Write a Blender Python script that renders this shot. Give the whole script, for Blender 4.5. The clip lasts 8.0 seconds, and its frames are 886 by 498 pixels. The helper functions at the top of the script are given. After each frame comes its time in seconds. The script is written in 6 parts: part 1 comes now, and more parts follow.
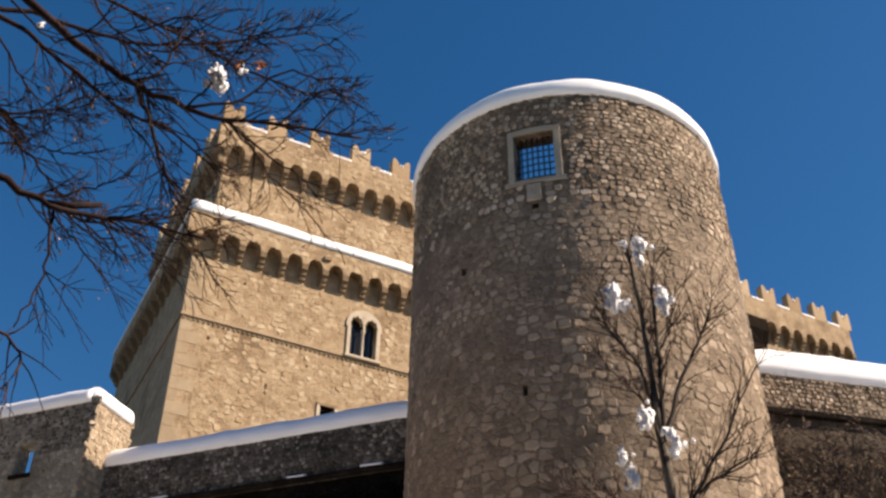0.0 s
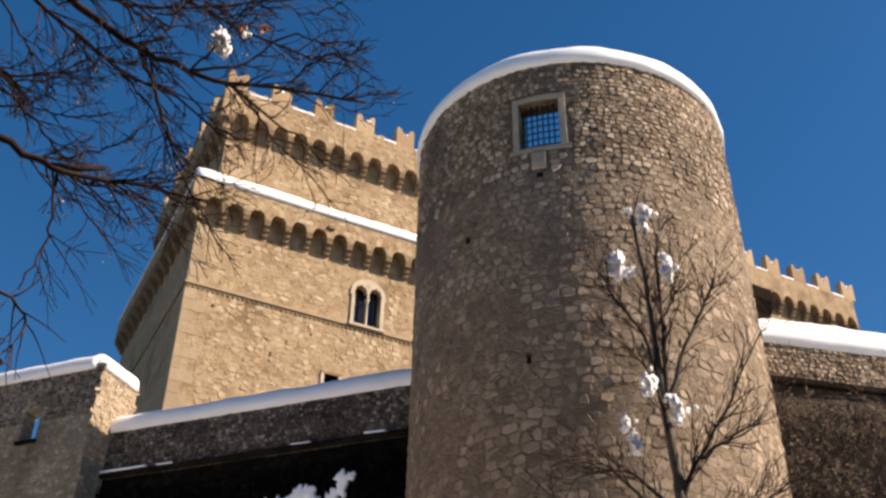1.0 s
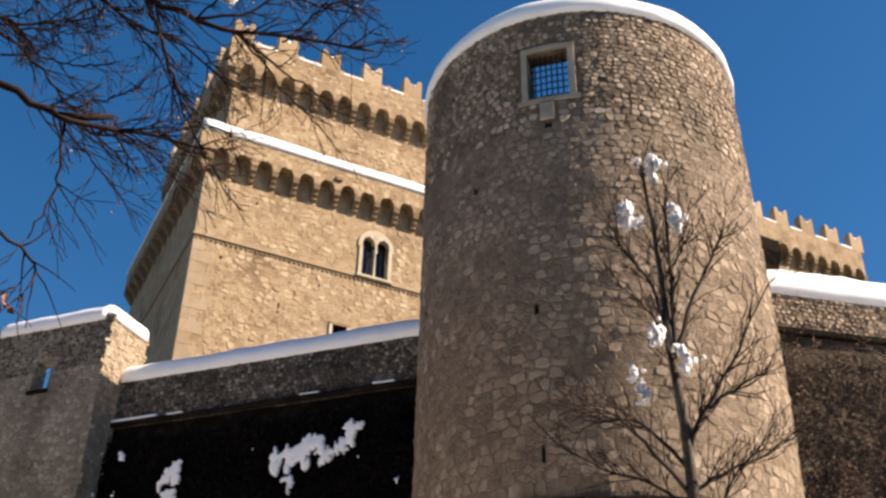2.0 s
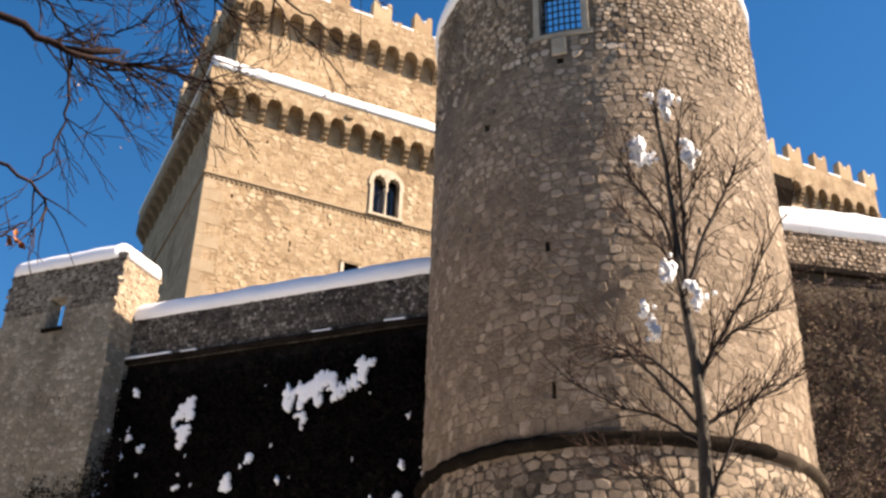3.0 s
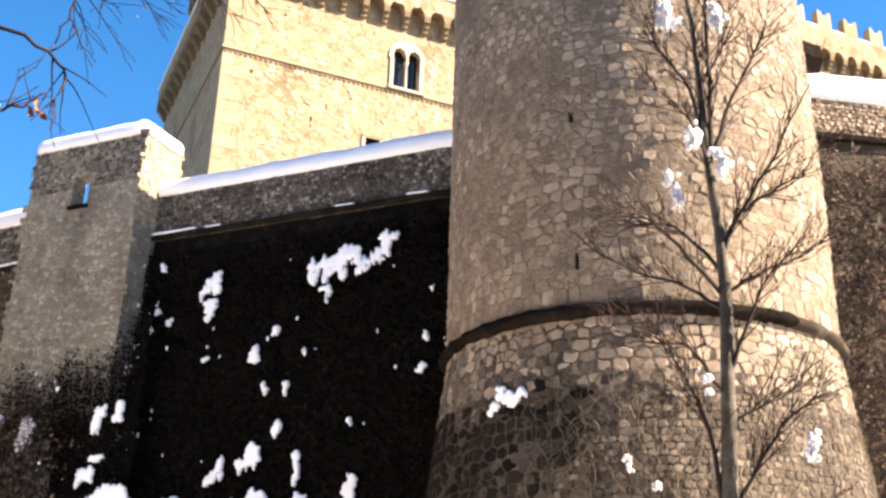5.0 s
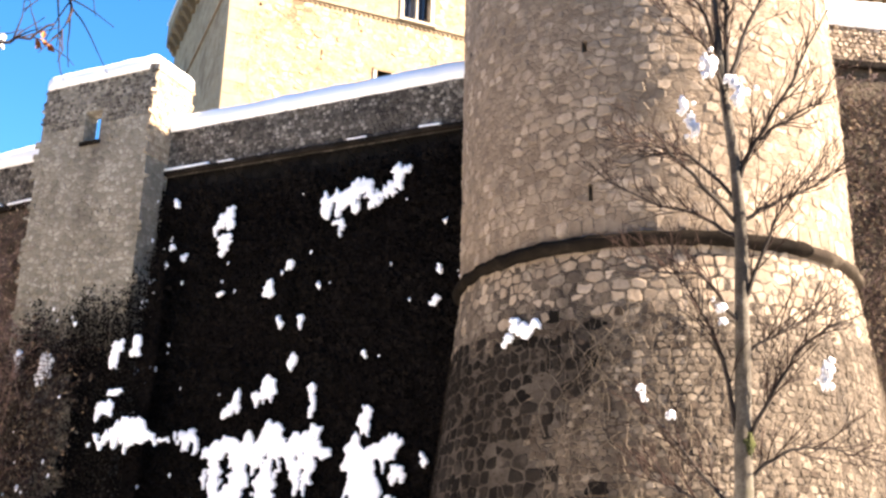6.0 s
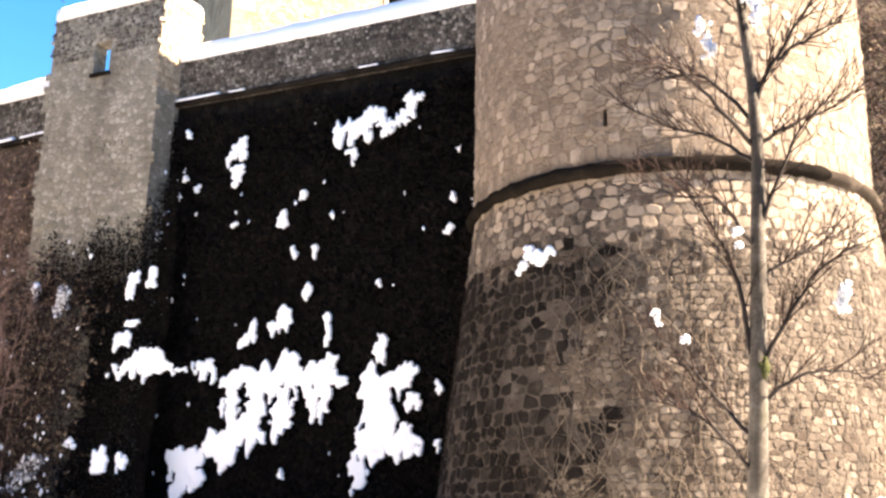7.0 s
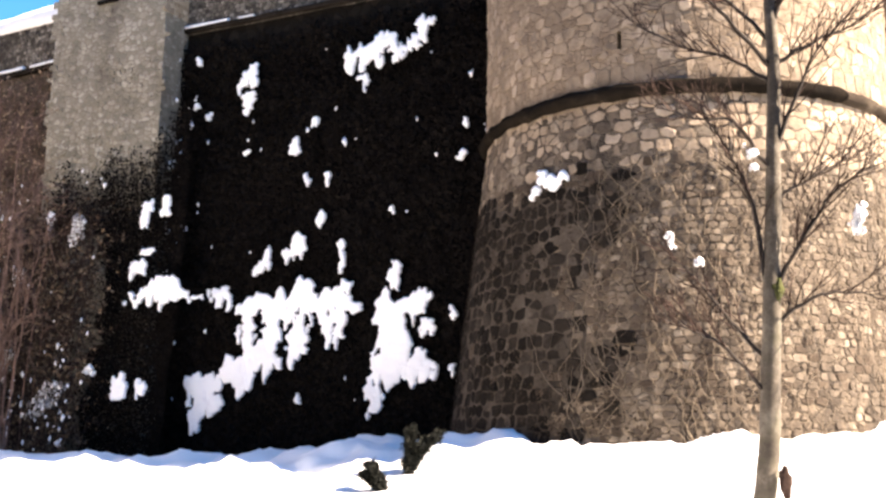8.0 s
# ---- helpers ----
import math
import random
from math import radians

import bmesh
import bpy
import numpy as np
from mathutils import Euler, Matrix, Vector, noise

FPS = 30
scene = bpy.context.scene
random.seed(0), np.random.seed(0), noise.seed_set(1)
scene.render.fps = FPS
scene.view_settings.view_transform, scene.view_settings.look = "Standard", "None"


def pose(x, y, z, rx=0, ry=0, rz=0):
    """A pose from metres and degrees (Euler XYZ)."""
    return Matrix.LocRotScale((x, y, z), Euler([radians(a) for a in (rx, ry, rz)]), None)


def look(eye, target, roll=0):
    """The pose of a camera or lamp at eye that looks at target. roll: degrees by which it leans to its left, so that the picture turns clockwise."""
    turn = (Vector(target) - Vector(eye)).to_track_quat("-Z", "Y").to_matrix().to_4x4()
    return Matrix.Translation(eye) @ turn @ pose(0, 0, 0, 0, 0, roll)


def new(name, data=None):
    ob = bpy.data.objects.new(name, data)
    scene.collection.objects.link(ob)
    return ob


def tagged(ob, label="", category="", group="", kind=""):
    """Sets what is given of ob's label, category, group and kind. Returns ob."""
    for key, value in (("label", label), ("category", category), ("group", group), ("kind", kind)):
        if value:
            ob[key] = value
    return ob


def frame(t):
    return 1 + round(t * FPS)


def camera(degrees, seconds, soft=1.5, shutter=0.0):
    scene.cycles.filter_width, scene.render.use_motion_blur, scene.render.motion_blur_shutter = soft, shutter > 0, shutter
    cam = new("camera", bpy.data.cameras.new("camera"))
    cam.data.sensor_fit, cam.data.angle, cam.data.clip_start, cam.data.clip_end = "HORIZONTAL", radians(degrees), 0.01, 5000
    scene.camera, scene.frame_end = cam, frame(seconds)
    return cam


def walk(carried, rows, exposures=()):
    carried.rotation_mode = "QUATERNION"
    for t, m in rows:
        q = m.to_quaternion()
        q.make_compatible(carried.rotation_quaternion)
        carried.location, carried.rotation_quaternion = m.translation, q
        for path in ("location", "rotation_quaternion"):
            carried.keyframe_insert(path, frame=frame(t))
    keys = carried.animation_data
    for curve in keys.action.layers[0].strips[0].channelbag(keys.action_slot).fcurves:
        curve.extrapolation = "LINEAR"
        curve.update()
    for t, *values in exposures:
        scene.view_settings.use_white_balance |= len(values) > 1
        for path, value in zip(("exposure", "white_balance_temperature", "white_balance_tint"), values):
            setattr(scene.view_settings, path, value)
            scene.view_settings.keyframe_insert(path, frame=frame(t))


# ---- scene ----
cam = camera(44.86, 8.0, soft=2.65)
EYE = 1.6
# seconds, place (from the first eye), turn to the left, look up, lean to the right
ROWS = [
    (0.0, 0.000, -0.000, 0.000, 0.00, 36.00, -1.20),
    (0.5, 0.004, 0.016, -0.012, 0.09, 35.36, -1.36),
    (1.0, 0.000, 0.030, -0.022, 0.22, 34.39, -1.50),
    (2.5, -0.008, 0.060, -0.030, 0.89, 30.22, -1.79),
    (3.0, -0.005, 0.079, -0.036, 1.18, 28.52, -1.87),
    (3.5, -0.009, 0.087, -0.043, 1.42, 26.91, -1.87),
    (4.0, -0.012, 0.096, -0.055, 1.69, 25.18, -1.85),
    (4.5, -0.011, 0.106, -0.064, 1.97, 23.54, -1.81),
    (6.0, -0.009, 0.148, -0.080, 2.91, 18.29, -1.44),
    (6.5, 0.004, 0.191, -0.084, 3.29, 16.52, -1.29),
    (7.0, 0.009, 0.234, -0.090, 3.66, 14.55, -1.07),
    (7.5, 0.010, 0.246, -0.096, 4.02, 12.67, -0.89),
    (8.0, 0.005, 0.236, -0.111, 4.31, 10.65, -0.73),
]
EXPOSURES = [(0.0, 1.06), (1.0, 1.12), (2.5, 1.42), (3.5, 1.88), (4.5, 2.28), (6.0, 2.92), (7.0, 3.10), (7.5, 3.12), (8.0, 2.86)]
walk(cam, [(t, pose(x, y, EYE + z, 0, 0, yaw) @ pose(0, 0, 0, up) @ pose(0, 0, 0, 0, lean) @ pose(0, 0, 0, 90)) for t, x, y, z, yaw, up, lean in ROWS], EXPOSURES)

# ---- light: clear winter sky, low sun from the side ----
SUN_UP, SUN_TURN = 38.5, 100.0      # degrees above the horizon; clockwise from +y
world = bpy.data.worlds.new("sky")
scene.world = world
world.use_nodes = True
wn = world.node_tree.nodes
sky = wn.new("ShaderNodeTexSky")
sky.sky_type, sky.sun_disc = "NISHITA", False
sky.sun_elevation, sky.sun_rotation = radians(SUN_UP), radians(SUN_TURN)
sky.altitude, sky.air_density, sky.dust_density, sky.ozone_density = 900, 1.0, 0.6, 1.3
wn["Background"].inputs["Strength"].default_value = 0.056
deep = wn.new("ShaderNodeHueSaturation")        # the film's deep winter blue
deep.inputs["Saturation"].default_value = 1.37
world.node_tree.links.new(sky.outputs[0], deep.inputs["Color"])
world.node_tree.links.new(deep.outputs[0], wn["Background"].inputs["Color"])
sun = new("sun", bpy.data.lights.new("sun", "SUN"))
sun.data.energy, sun.data.angle, sun.data.color = 5.0, radians(0.5), (1.0, 0.80, 0.63)
sun_way = Vector((math.sin(radians(SUN_TURN)) * math.cos(radians(SUN_UP)), math.cos(radians(SUN_TURN)) * math.cos(radians(SUN_UP)), math.sin(radians(SUN_UP))))
sun.matrix_world = look(sun_way * 60, (0, 0, 0))


# ---- materials ----
def material(name, stops, scale=3.0, rough=0.9, fine=18.0, bump=0.4, bump_far=0.04, island=0.0, stain=0.0, stain_colour=(0.05, 0.045, 0.04), stain_scale=0.35, cells=0.0, cell_scale=4.0, joint=(0.3, 0.27, 0.22), sheen=0.0, squash=1.0, streak=1.0, gloss=0.25):
    """stops: colours from dark to light, picked by a mix of coarse and fine grain (and by piece, if island is set).
    stain: share of large blotches; cells: share of small stones set in mortar of the colour joint."""
    m = bpy.data.materials.new(name)
    m.use_nodes = True
    n, l = m.node_tree.nodes, m.node_tree.links
    b = n["Principled BSDF"]
    b.inputs["Roughness"].default_value = rough
    b.inputs["Specular IOR Level"].default_value = gloss
    tc = n.new("ShaderNodeTexCoord")
    co = tc.outputs["Object"]

    def noise_tex(s, detail=6.0, r=0.6):
        t = n.new("ShaderNodeTexNoise")
        t.inputs["Scale"].default_value, t.inputs["Detail"].default_value, t.inputs["Roughness"].default_value = s, detail, r
        l.new(co, t.inputs["Vector"])
        return t.outputs["Fac"]

    def calc(op, a, c, clamp=False):
        t = n.new("ShaderNodeMath")
        t.operation, t.use_clamp = op, clamp
        for i, v in enumerate((a, c)):
            if isinstance(v, (int, float)):
                t.inputs[i].default_value = v
            else:
                l.new(v, t.inputs[i])
        return t.outputs[0]

    def ramp(fac, cols, pos=None):
        t = n.new("ShaderNodeValToRGB")
        e = t.color_ramp.elements
        while len(e) < len(cols):
            e.new(0.5)
        for i, c in enumerate(cols):
            e[i].position = pos[i] if pos else 0.28 + 0.44 * i / max(1, len(cols) - 1)
            e[i].color = (*c, 1) if len(c) == 3 else c
        l.new(fac, t.inputs["Fac"])
        return t.outputs["Color"]

    def mix(fac, a, c):
        t = n.new("ShaderNodeMix")
        t.data_type = "RGBA"
        l.new(fac, t.inputs["Factor"])
        for i, v in ((6, a), (7, c)):
            if isinstance(v, tuple):
                t.inputs[i].default_value = (*v, 1)
            else:
                l.new(v, t.inputs[i])
        return t.outputs[2]

    coarse, grain = noise_tex(scale), noise_tex(fine, 4.0, 0.7)
    f = calc("ADD", calc("MULTIPLY", coarse, 0.6), calc("MULTIPLY", grain, 0.4))
    height = calc("ADD", calc("MULTIPLY", coarse, 0.5), calc("MULTIPLY", grain, 0.5))
    if island:
        g, o = n.new("ShaderNodeNewGeometry"), n.new("ShaderNodeObjectInfo")
        pick = calc("FRACT", calc("ADD", g.outputs["Random Per Island"], o.outputs["Random"]), 0.0)
        f = calc("ADD", calc("MULTIPLY", f, 1 - island), calc("MULTIPLY", calc("ADD", calc("MULTIPLY", pick, 0.5), 0.25), island))
    colour = ramp(f, stops)
    if cells:
        mp = n.new("ShaderNodeMapping")
        mp.inputs["Scale"].default_value = (1, 1, squash)
        l.new(co, mp.inputs["Vector"])
        warp = n.new("ShaderNodeVectorMath")
        warp.operation = "ADD"
        wt = n.new("ShaderNodeTexNoise")
        wt.inputs["Scale"].default_value = cell_scale * 0.8
        l.new(co, wt.inputs["Vector"])
        sc = n.new("ShaderNodeVectorMath")
        sc.operation = "SCALE"
        sc.inputs["Scale"].default_value = 0.35 / cell_scale * 2
        l.new(wt.outputs["Color"], sc.inputs[0])
        l.new(mp.outputs["Vector"], warp.inputs[0])
        l.new(sc.outputs["Vector"], warp.inputs[1])
        v1, v2 = n.new("ShaderNodeTexVoronoi"), n.new("ShaderNodeTexVoronoi")
        v1.feature = "DISTANCE_TO_EDGE"
        for v in (v1, v2):
            v.inputs["Scale"].default_value = cell_scale
            l.new(warp.outputs["Vector"], v.inputs["Vector"])
        sep = n.new("ShaderNodeSeparateColor")
        l.new(v2.outputs["Color"], sep.inputs[0])
        stone = ramp(calc("ADD", calc("MULTIPLY", sep.outputs[0], 0.45), calc("MULTIPLY", f, 0.55)), stops)
        edge = calc("ADD", v1.outputs["Distance"], calc("MULTIPLY", calc("SUBTRACT", grain, 0.5), 0.12))
        body = calc("MULTIPLY", ramp(edge, [(0, 0, 0), (1, 1, 1)], (0.02, 0.12)), cells)
        colour = mix(body, ramp(f, [tuple(0.75 * c for c in joint), joint]), stone)
        height = calc("ADD", calc("MULTIPLY", height, 0.5), calc("MULTIPLY", body, 0.6))
    if stain:
        s = noise_tex(stain_scale, 7.0, 0.62)
        if streak != 1.0:
            ms = n.new("ShaderNodeMapping")
            ms.inputs["Scale"].default_value = (1, 1, streak)
            l.new(co, ms.inputs["Vector"])
            l.new(ms.outputs["Vector"], s.node.inputs["Vector"])
        lo = 0.66 - 0.32 * stain
        cover = calc("MULTIPLY", ramp(calc("ADD", calc("MULTIPLY", s, 0.8), calc("MULTIPLY", grain, 0.2)), [(0, 0, 0), (1, 1, 1)], (lo, lo + 0.13)), 0.8)
        colour = mix(cover, colour, stain_colour)
    l.new(colour, b.inputs["Base Color"])
    bp = n.new("ShaderNodeBump")
    bp.inputs["Strength"].default_value, bp.inputs["Distance"].default_value = bump, bump_far
    l.new(height, bp.inputs["Height"])
    l.new(bp.outputs["Normal"], b.inputs["Normal"])
    if sheen:
        b.inputs["Subsurface Weight"].default_value = sheen
        b.inputs["Subsurface Radius"].default_value = (0.06, 0.05, 0.04)
    return m


M_STONE = material("tower_stone", [(0.0888, 0.0655, 0.0449), (0.2096, 0.1596, 0.1100), (0.3589, 0.2850, 0.2066), (0.6233, 0.5272, 0.4162)], scale=4, island=0.58, bump=1.0, stain=0.46, stain_colour=(0.0831, 0.0655, 0.0479), stain_scale=0.55, streak=0.6)
M_STONE_LOW = material("tower_block_stone", [(0.1159, 0.0875, 0.0606), (0.2173, 0.1682, 0.1175), (0.3188, 0.2547, 0.1841), (0.4830, 0.4034, 0.3113)], scale=4, island=0.45, bump=1.0, stain=0.50, stain_colour=(0.1062, 0.0836, 0.0606), stain_scale=1.1, streak=0.6)
M_MORTAR = material("tower_mortar", [(0.1263, 0.0935, 0.0620), (0.2212, 0.1700, 0.1160), (0.3299, 0.2618, 0.1852)], scale=2.4, fine=24, bump=1.2, stain=0.4, stain_colour=(0.1077, 0.0819, 0.0567), cells=0.5, cell_scale=7, joint=(0.1982, 0.1505, 0.1027), squash=1.4, streak=0.6)
M_MORTAR_TOP = material("eroded_tower_mortar", [(0.0959, 0.0712, 0.0472), (0.1683, 0.1292, 0.0883), (0.2511, 0.1991, 0.1409)], scale=2.4, fine=24, bump=1.2, stain=0.4, stain_colour=(0.0819, 0.0623, 0.0431), cells=0.5, cell_scale=7, joint=(0.1506, 0.1145, 0.0781), squash=1.4, streak=0.6)
M_TALUS = material("tower_foot_stone", [(0.0420, 0.0322, 0.0232), (0.1000, 0.0783, 0.0560), (0.1800, 0.1460, 0.1070), (0.3300, 0.2820, 0.2170)], scale=7, island=0.45, bump=1.0, stain=0.62, stain_colour=(0.0400, 0.0310, 0.0225), stain_scale=1.7, streak=0.3)
# Brown mottled stone, made darker still for the tower's shaded side.
M_SHADEBROWN = material("brown_shade_stone", [(0.0252, 0.0187, 0.0137), (0.0540, 0.0410, 0.0302), (0.0900, 0.0706, 0.0518), (0.1728, 0.1440, 0.1116)], scale=4, island=0.4, bump=1.0, stain=0.5, stain_colour=(0.0216, 0.0166, 0.0122), stain_scale=1.1, streak=0.3, gloss=0.1)
M_TALUS_MORTAR = material("tower_foot_mortar", [(0.0300, 0.0226, 0.0160), (0.0700, 0.0540, 0.0385), (0.1350, 0.1070, 0.0775), (0.2300, 0.1900, 0.1420)], scale=4.5, fine=18, bump=1.3, stain=0.6, stain_colour=(0.0299, 0.0231, 0.0169), stain_scale=1.7, cells=0.75, cell_scale=7.5, joint=(0.1496, 0.1191, 0.0845), squash=1.2, streak=0.25)
M_KEEP = material("keep_rubble", [(0.150, 0.100, 0.053), (0.290, 0.207, 0.120), (0.405, 0.308, 0.193), (0.560, 0.455, 0.322)], scale=2.0, fine=9, bump=1.0, bump_far=0.11, stain=0.46, stain_colour=(0.160, 0.106, 0.060), stain_scale=0.55)
M_KEEP_TRIM = material("keep_cut_stone", [(0.1287, 0.0846, 0.0445), (0.2223, 0.1611, 0.0939), (0.3159, 0.2457, 0.1605)], scale=2, fine=14, bump=0.5, stain=0.3, stain_colour=(0.0761, 0.0502, 0.0296), stain_scale=0.9)
M_FRAME = material("tan_window_stone", [(0.2565, 0.2133, 0.1553), (0.3578, 0.3038, 0.2268), (0.4590, 0.3982, 0.3038)], scale=3, fine=22, bump=0.6, stain=0.35, stain_colour=(0.1755, 0.1458, 0.1080), stain_scale=1.5)
M_KEEPSTONE = material("keep_stone", [(0.2208, 0.1501, 0.0811), (0.3180, 0.2293, 0.1352), (0.4063, 0.3126, 0.1971), (0.5299, 0.4377, 0.3091)], scale=2.0, fine=14, bump=0.9, island=0.55, stain=0.34, stain_colour=(0.2031, 0.1376, 0.0773), stain_scale=0.4)
M_QUOIN = material("pale_corner_stone", [(0.2519, 0.1880, 0.1173), (0.3331, 0.2569, 0.1671), (0.4144, 0.3375, 0.2382)], scale=2.5, fine=14, bump=0.8, island=0.3, stain=0.34, stain_colour=(0.2031, 0.1420, 0.0818), stain_scale=0.8)
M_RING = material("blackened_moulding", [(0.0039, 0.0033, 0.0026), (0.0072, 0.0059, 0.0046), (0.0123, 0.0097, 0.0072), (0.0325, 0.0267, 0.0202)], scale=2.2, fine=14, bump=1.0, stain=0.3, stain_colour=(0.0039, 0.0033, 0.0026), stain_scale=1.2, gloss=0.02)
M_RING_TAN = material("sunlit_tan_moulding", [(0.018, 0.014, 0.010), (0.05, 0.040, 0.029), (0.13, 0.105, 0.078)], scale=2.2, fine=14, bump=1.0, stain=0.5, stain_colour=(0.03, 0.023, 0.017), stain_scale=1.2, gloss=0.05)
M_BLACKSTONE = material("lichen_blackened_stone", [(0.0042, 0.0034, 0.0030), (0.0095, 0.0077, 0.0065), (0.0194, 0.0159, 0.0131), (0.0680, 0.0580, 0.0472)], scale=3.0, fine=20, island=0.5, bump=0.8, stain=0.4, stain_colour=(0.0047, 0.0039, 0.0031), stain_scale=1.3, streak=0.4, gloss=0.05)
M_GREYNET = material("pale_old_mortar", [(0.0257, 0.0212, 0.0167), (0.0560, 0.0467, 0.0373), (0.1050, 0.0894, 0.0724)], scale=2.5, fine=20, bump=0.8, stain=0.45, stain_colour=(0.0116, 0.0097, 0.0080), stain_scale=0.9, streak=0.3, gloss=0.05)
M_PALE = material("pale_limestone", [(0.3570, 0.2988, 0.2160), (0.4675, 0.4025, 0.3080), (0.5610, 0.4980, 0.4000)], scale=3, fine=22, bump=0.4, stain=0.22, stain_colour=(0.2295, 0.1826, 0.1280), stain_scale=1.5)
M_CURTAIN = material("curtain_rubble", [(0.0300, 0.0262, 0.0210), (0.0560, 0.0490, 0.0400), (0.0950, 0.0840, 0.0690), (0.1700, 0.1540, 0.1300)], scale=2.5, fine=20, bump=1.0, stain=0.5, stain_colour=(0.0230, 0.0195, 0.0160), stain_scale=0.7, cells=0.8, cell_scale=6.5, joint=(0.0360, 0.0310, 0.0255), squash=1.5, streak=0.5)
M_RENDERED = material("bastion_render", [(0.1555, 0.1436, 0.1123), (0.2509, 0.2333, 0.1836), (0.3421, 0.3218, 0.2592), (0.4873, 0.4644, 0.3888)], scale=1.8, fine=18, bump=1.1, stain=0.48, stain_colour=(0.1120, 0.0963, 0.0730), stain_scale=0.9, cells=0.55, cell_scale=6, joint=(0.2239, 0.2019, 0.1565), squash=1.4, streak=0.4)
M_WALLSTONE = material("wall_stone", [(0.0350, 0.0300, 0.0240), (0.0850, 0.0760, 0.0620), (0.1600, 0.1450, 0.1210), (0.4000, 0.3700, 0.3200)], scale=5, island=0.6, bump=0.8, stain=0.5, stain_colour=(0.0440, 0.0376, 0.0304), stain_scale=0.8, streak=0.45)
M_SUNRUBBLE = material("sunlit_tan_rubble", [(0.1680, 0.1260, 0.0840), (0.2856, 0.2268, 0.1554), (0.4032, 0.3318, 0.2394), (0.5208, 0.4452, 0.3444)], scale=4, island=0.5, bump=0.9, stain=0.3, stain_colour=(0.1260, 0.0966, 0.0672), stain_scale=0.8)
M_DARKWALL = material("shade_dark_wall", [(0.004, 0.0036, 0.003), (0.009, 0.008, 0.0065), (0.025, 0.021, 0.017)], scale=1.5, fine=12, bump=1.0, cells=0.5, cell_scale=4, joint=(0.007, 0.006, 0.005), gloss=0.05)
# Weathered stone, coloured near-black to carry the shadow line under the parapets.
M_MOULD = material("weathered_shadow_moulding", [(0.0072, 0.0060, 0.0042), (0.0156, 0.0126, 0.0102), (0.0384, 0.0318, 0.0240)], scale=2.2, fine=15, bump=1.0, stain=0.4, stain_colour=(0.0066, 0.0054, 0.0042), stain_scale=1.2, gloss=0.02)
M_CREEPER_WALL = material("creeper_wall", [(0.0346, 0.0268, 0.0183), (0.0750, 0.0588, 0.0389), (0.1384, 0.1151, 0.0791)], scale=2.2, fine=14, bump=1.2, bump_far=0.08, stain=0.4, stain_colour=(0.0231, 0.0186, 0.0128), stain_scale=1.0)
M_SNOW = material("snow", [(0.80, 0.82, 0.85), (0.86, 0.88, 0.90), (0.90, 0.91, 0.92)], scale=2.0, fine=30, rough=0.65, bump=0.35, bump_far=0.03)
# Far ground, never in view, added dark to weaken the snow's bounced light.
M_FARDARK = material("unseen_dark_ground", [(0.03, 0.026, 0.018), (0.07, 0.06, 0.042), (0.11, 0.10, 0.075), (0.5, 0.5, 0.5)], scale=0.02, fine=0.3, bump=0.3)
M_BARK = material("grey_brown_bark", [(0.0144, 0.0112, 0.0096), (0.0320, 0.0256, 0.0208), (0.0800, 0.0680, 0.0544)], scale=6, fine=40, bump=0.9, bump_far=0.01, stain=0.2, stain_colour=(0.0360, 0.0400, 0.0176), stain_scale=1.5)
M_BARK_RED = material("reddish_twig_bark", [(0.0330, 0.0210, 0.0195), (0.0675, 0.0435, 0.0390), (0.1275, 0.0870, 0.0750)], scale=6, fine=40, bump=0.6, bump_far=0.01)
M_REDSTEM = material("red_brown_stem", [(0.0675, 0.0405, 0.0315), (0.1500, 0.0960, 0.0750), (0.3000, 0.2070, 0.1620)], scale=5, fine=30, bump=0.5, bump_far=0.01)
M_DARKBARK = material("dark_bark", [(0.012, 0.0085, 0.009), (0.025, 0.017, 0.017), (0.060, 0.042, 0.038)], scale=6, fine=40, bump=0.9, bump_far=0.01, gloss=0.06)
M_ASPHALT = material("wet_asphalt", [(0.03, 0.03, 0.032), (0.05, 0.05, 0.052), (0.075, 0.073, 0.07)], scale=0.8, fine=30, rough=0.8, bump=0.5, bump_far=0.01)
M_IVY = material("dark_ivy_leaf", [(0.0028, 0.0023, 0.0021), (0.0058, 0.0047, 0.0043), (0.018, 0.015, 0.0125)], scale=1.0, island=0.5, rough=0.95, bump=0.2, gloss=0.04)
M_SCRUB = material("brown_scrub", [(0.0430, 0.0319, 0.0213), (0.1075, 0.0786, 0.0531), (0.2541, 0.1955, 0.1317)], scale=1.0, island=0.6, rough=0.9, bump=0.2, gloss=0.05)
M_TWIG = material("dark_brown_twig", [(0.016, 0.0105, 0.009), (0.034, 0.022, 0.018), (0.075, 0.050, 0.040)], scale=6, fine=40, bump=0.5, bump_far=0.01, gloss=0.08)
M_DRY = material("dry_brown_leaf", [(0.1265, 0.0862, 0.0575), (0.2530, 0.1840, 0.1207), (0.4255, 0.3335, 0.2300)], scale=1.0, island=0.6, rough=0.85, bump=0.2)
M_STEM = material("pale_dry_stem", [(0.075, 0.058, 0.042), (0.14, 0.112, 0.08), (0.23, 0.19, 0.14)], scale=5, fine=30, bump=0.4, bump_far=0.01)
M_TRUNK = material("smooth_grey_trunk_bark", [(0.0379, 0.0314, 0.0250), (0.0918, 0.0800, 0.0626), (0.2160, 0.1944, 0.1565)], scale=5, fine=35, bump=0.9, bump_far=0.012, stain=0.3, stain_colour=(0.0541, 0.0562, 0.0259), stain_scale=2.0)
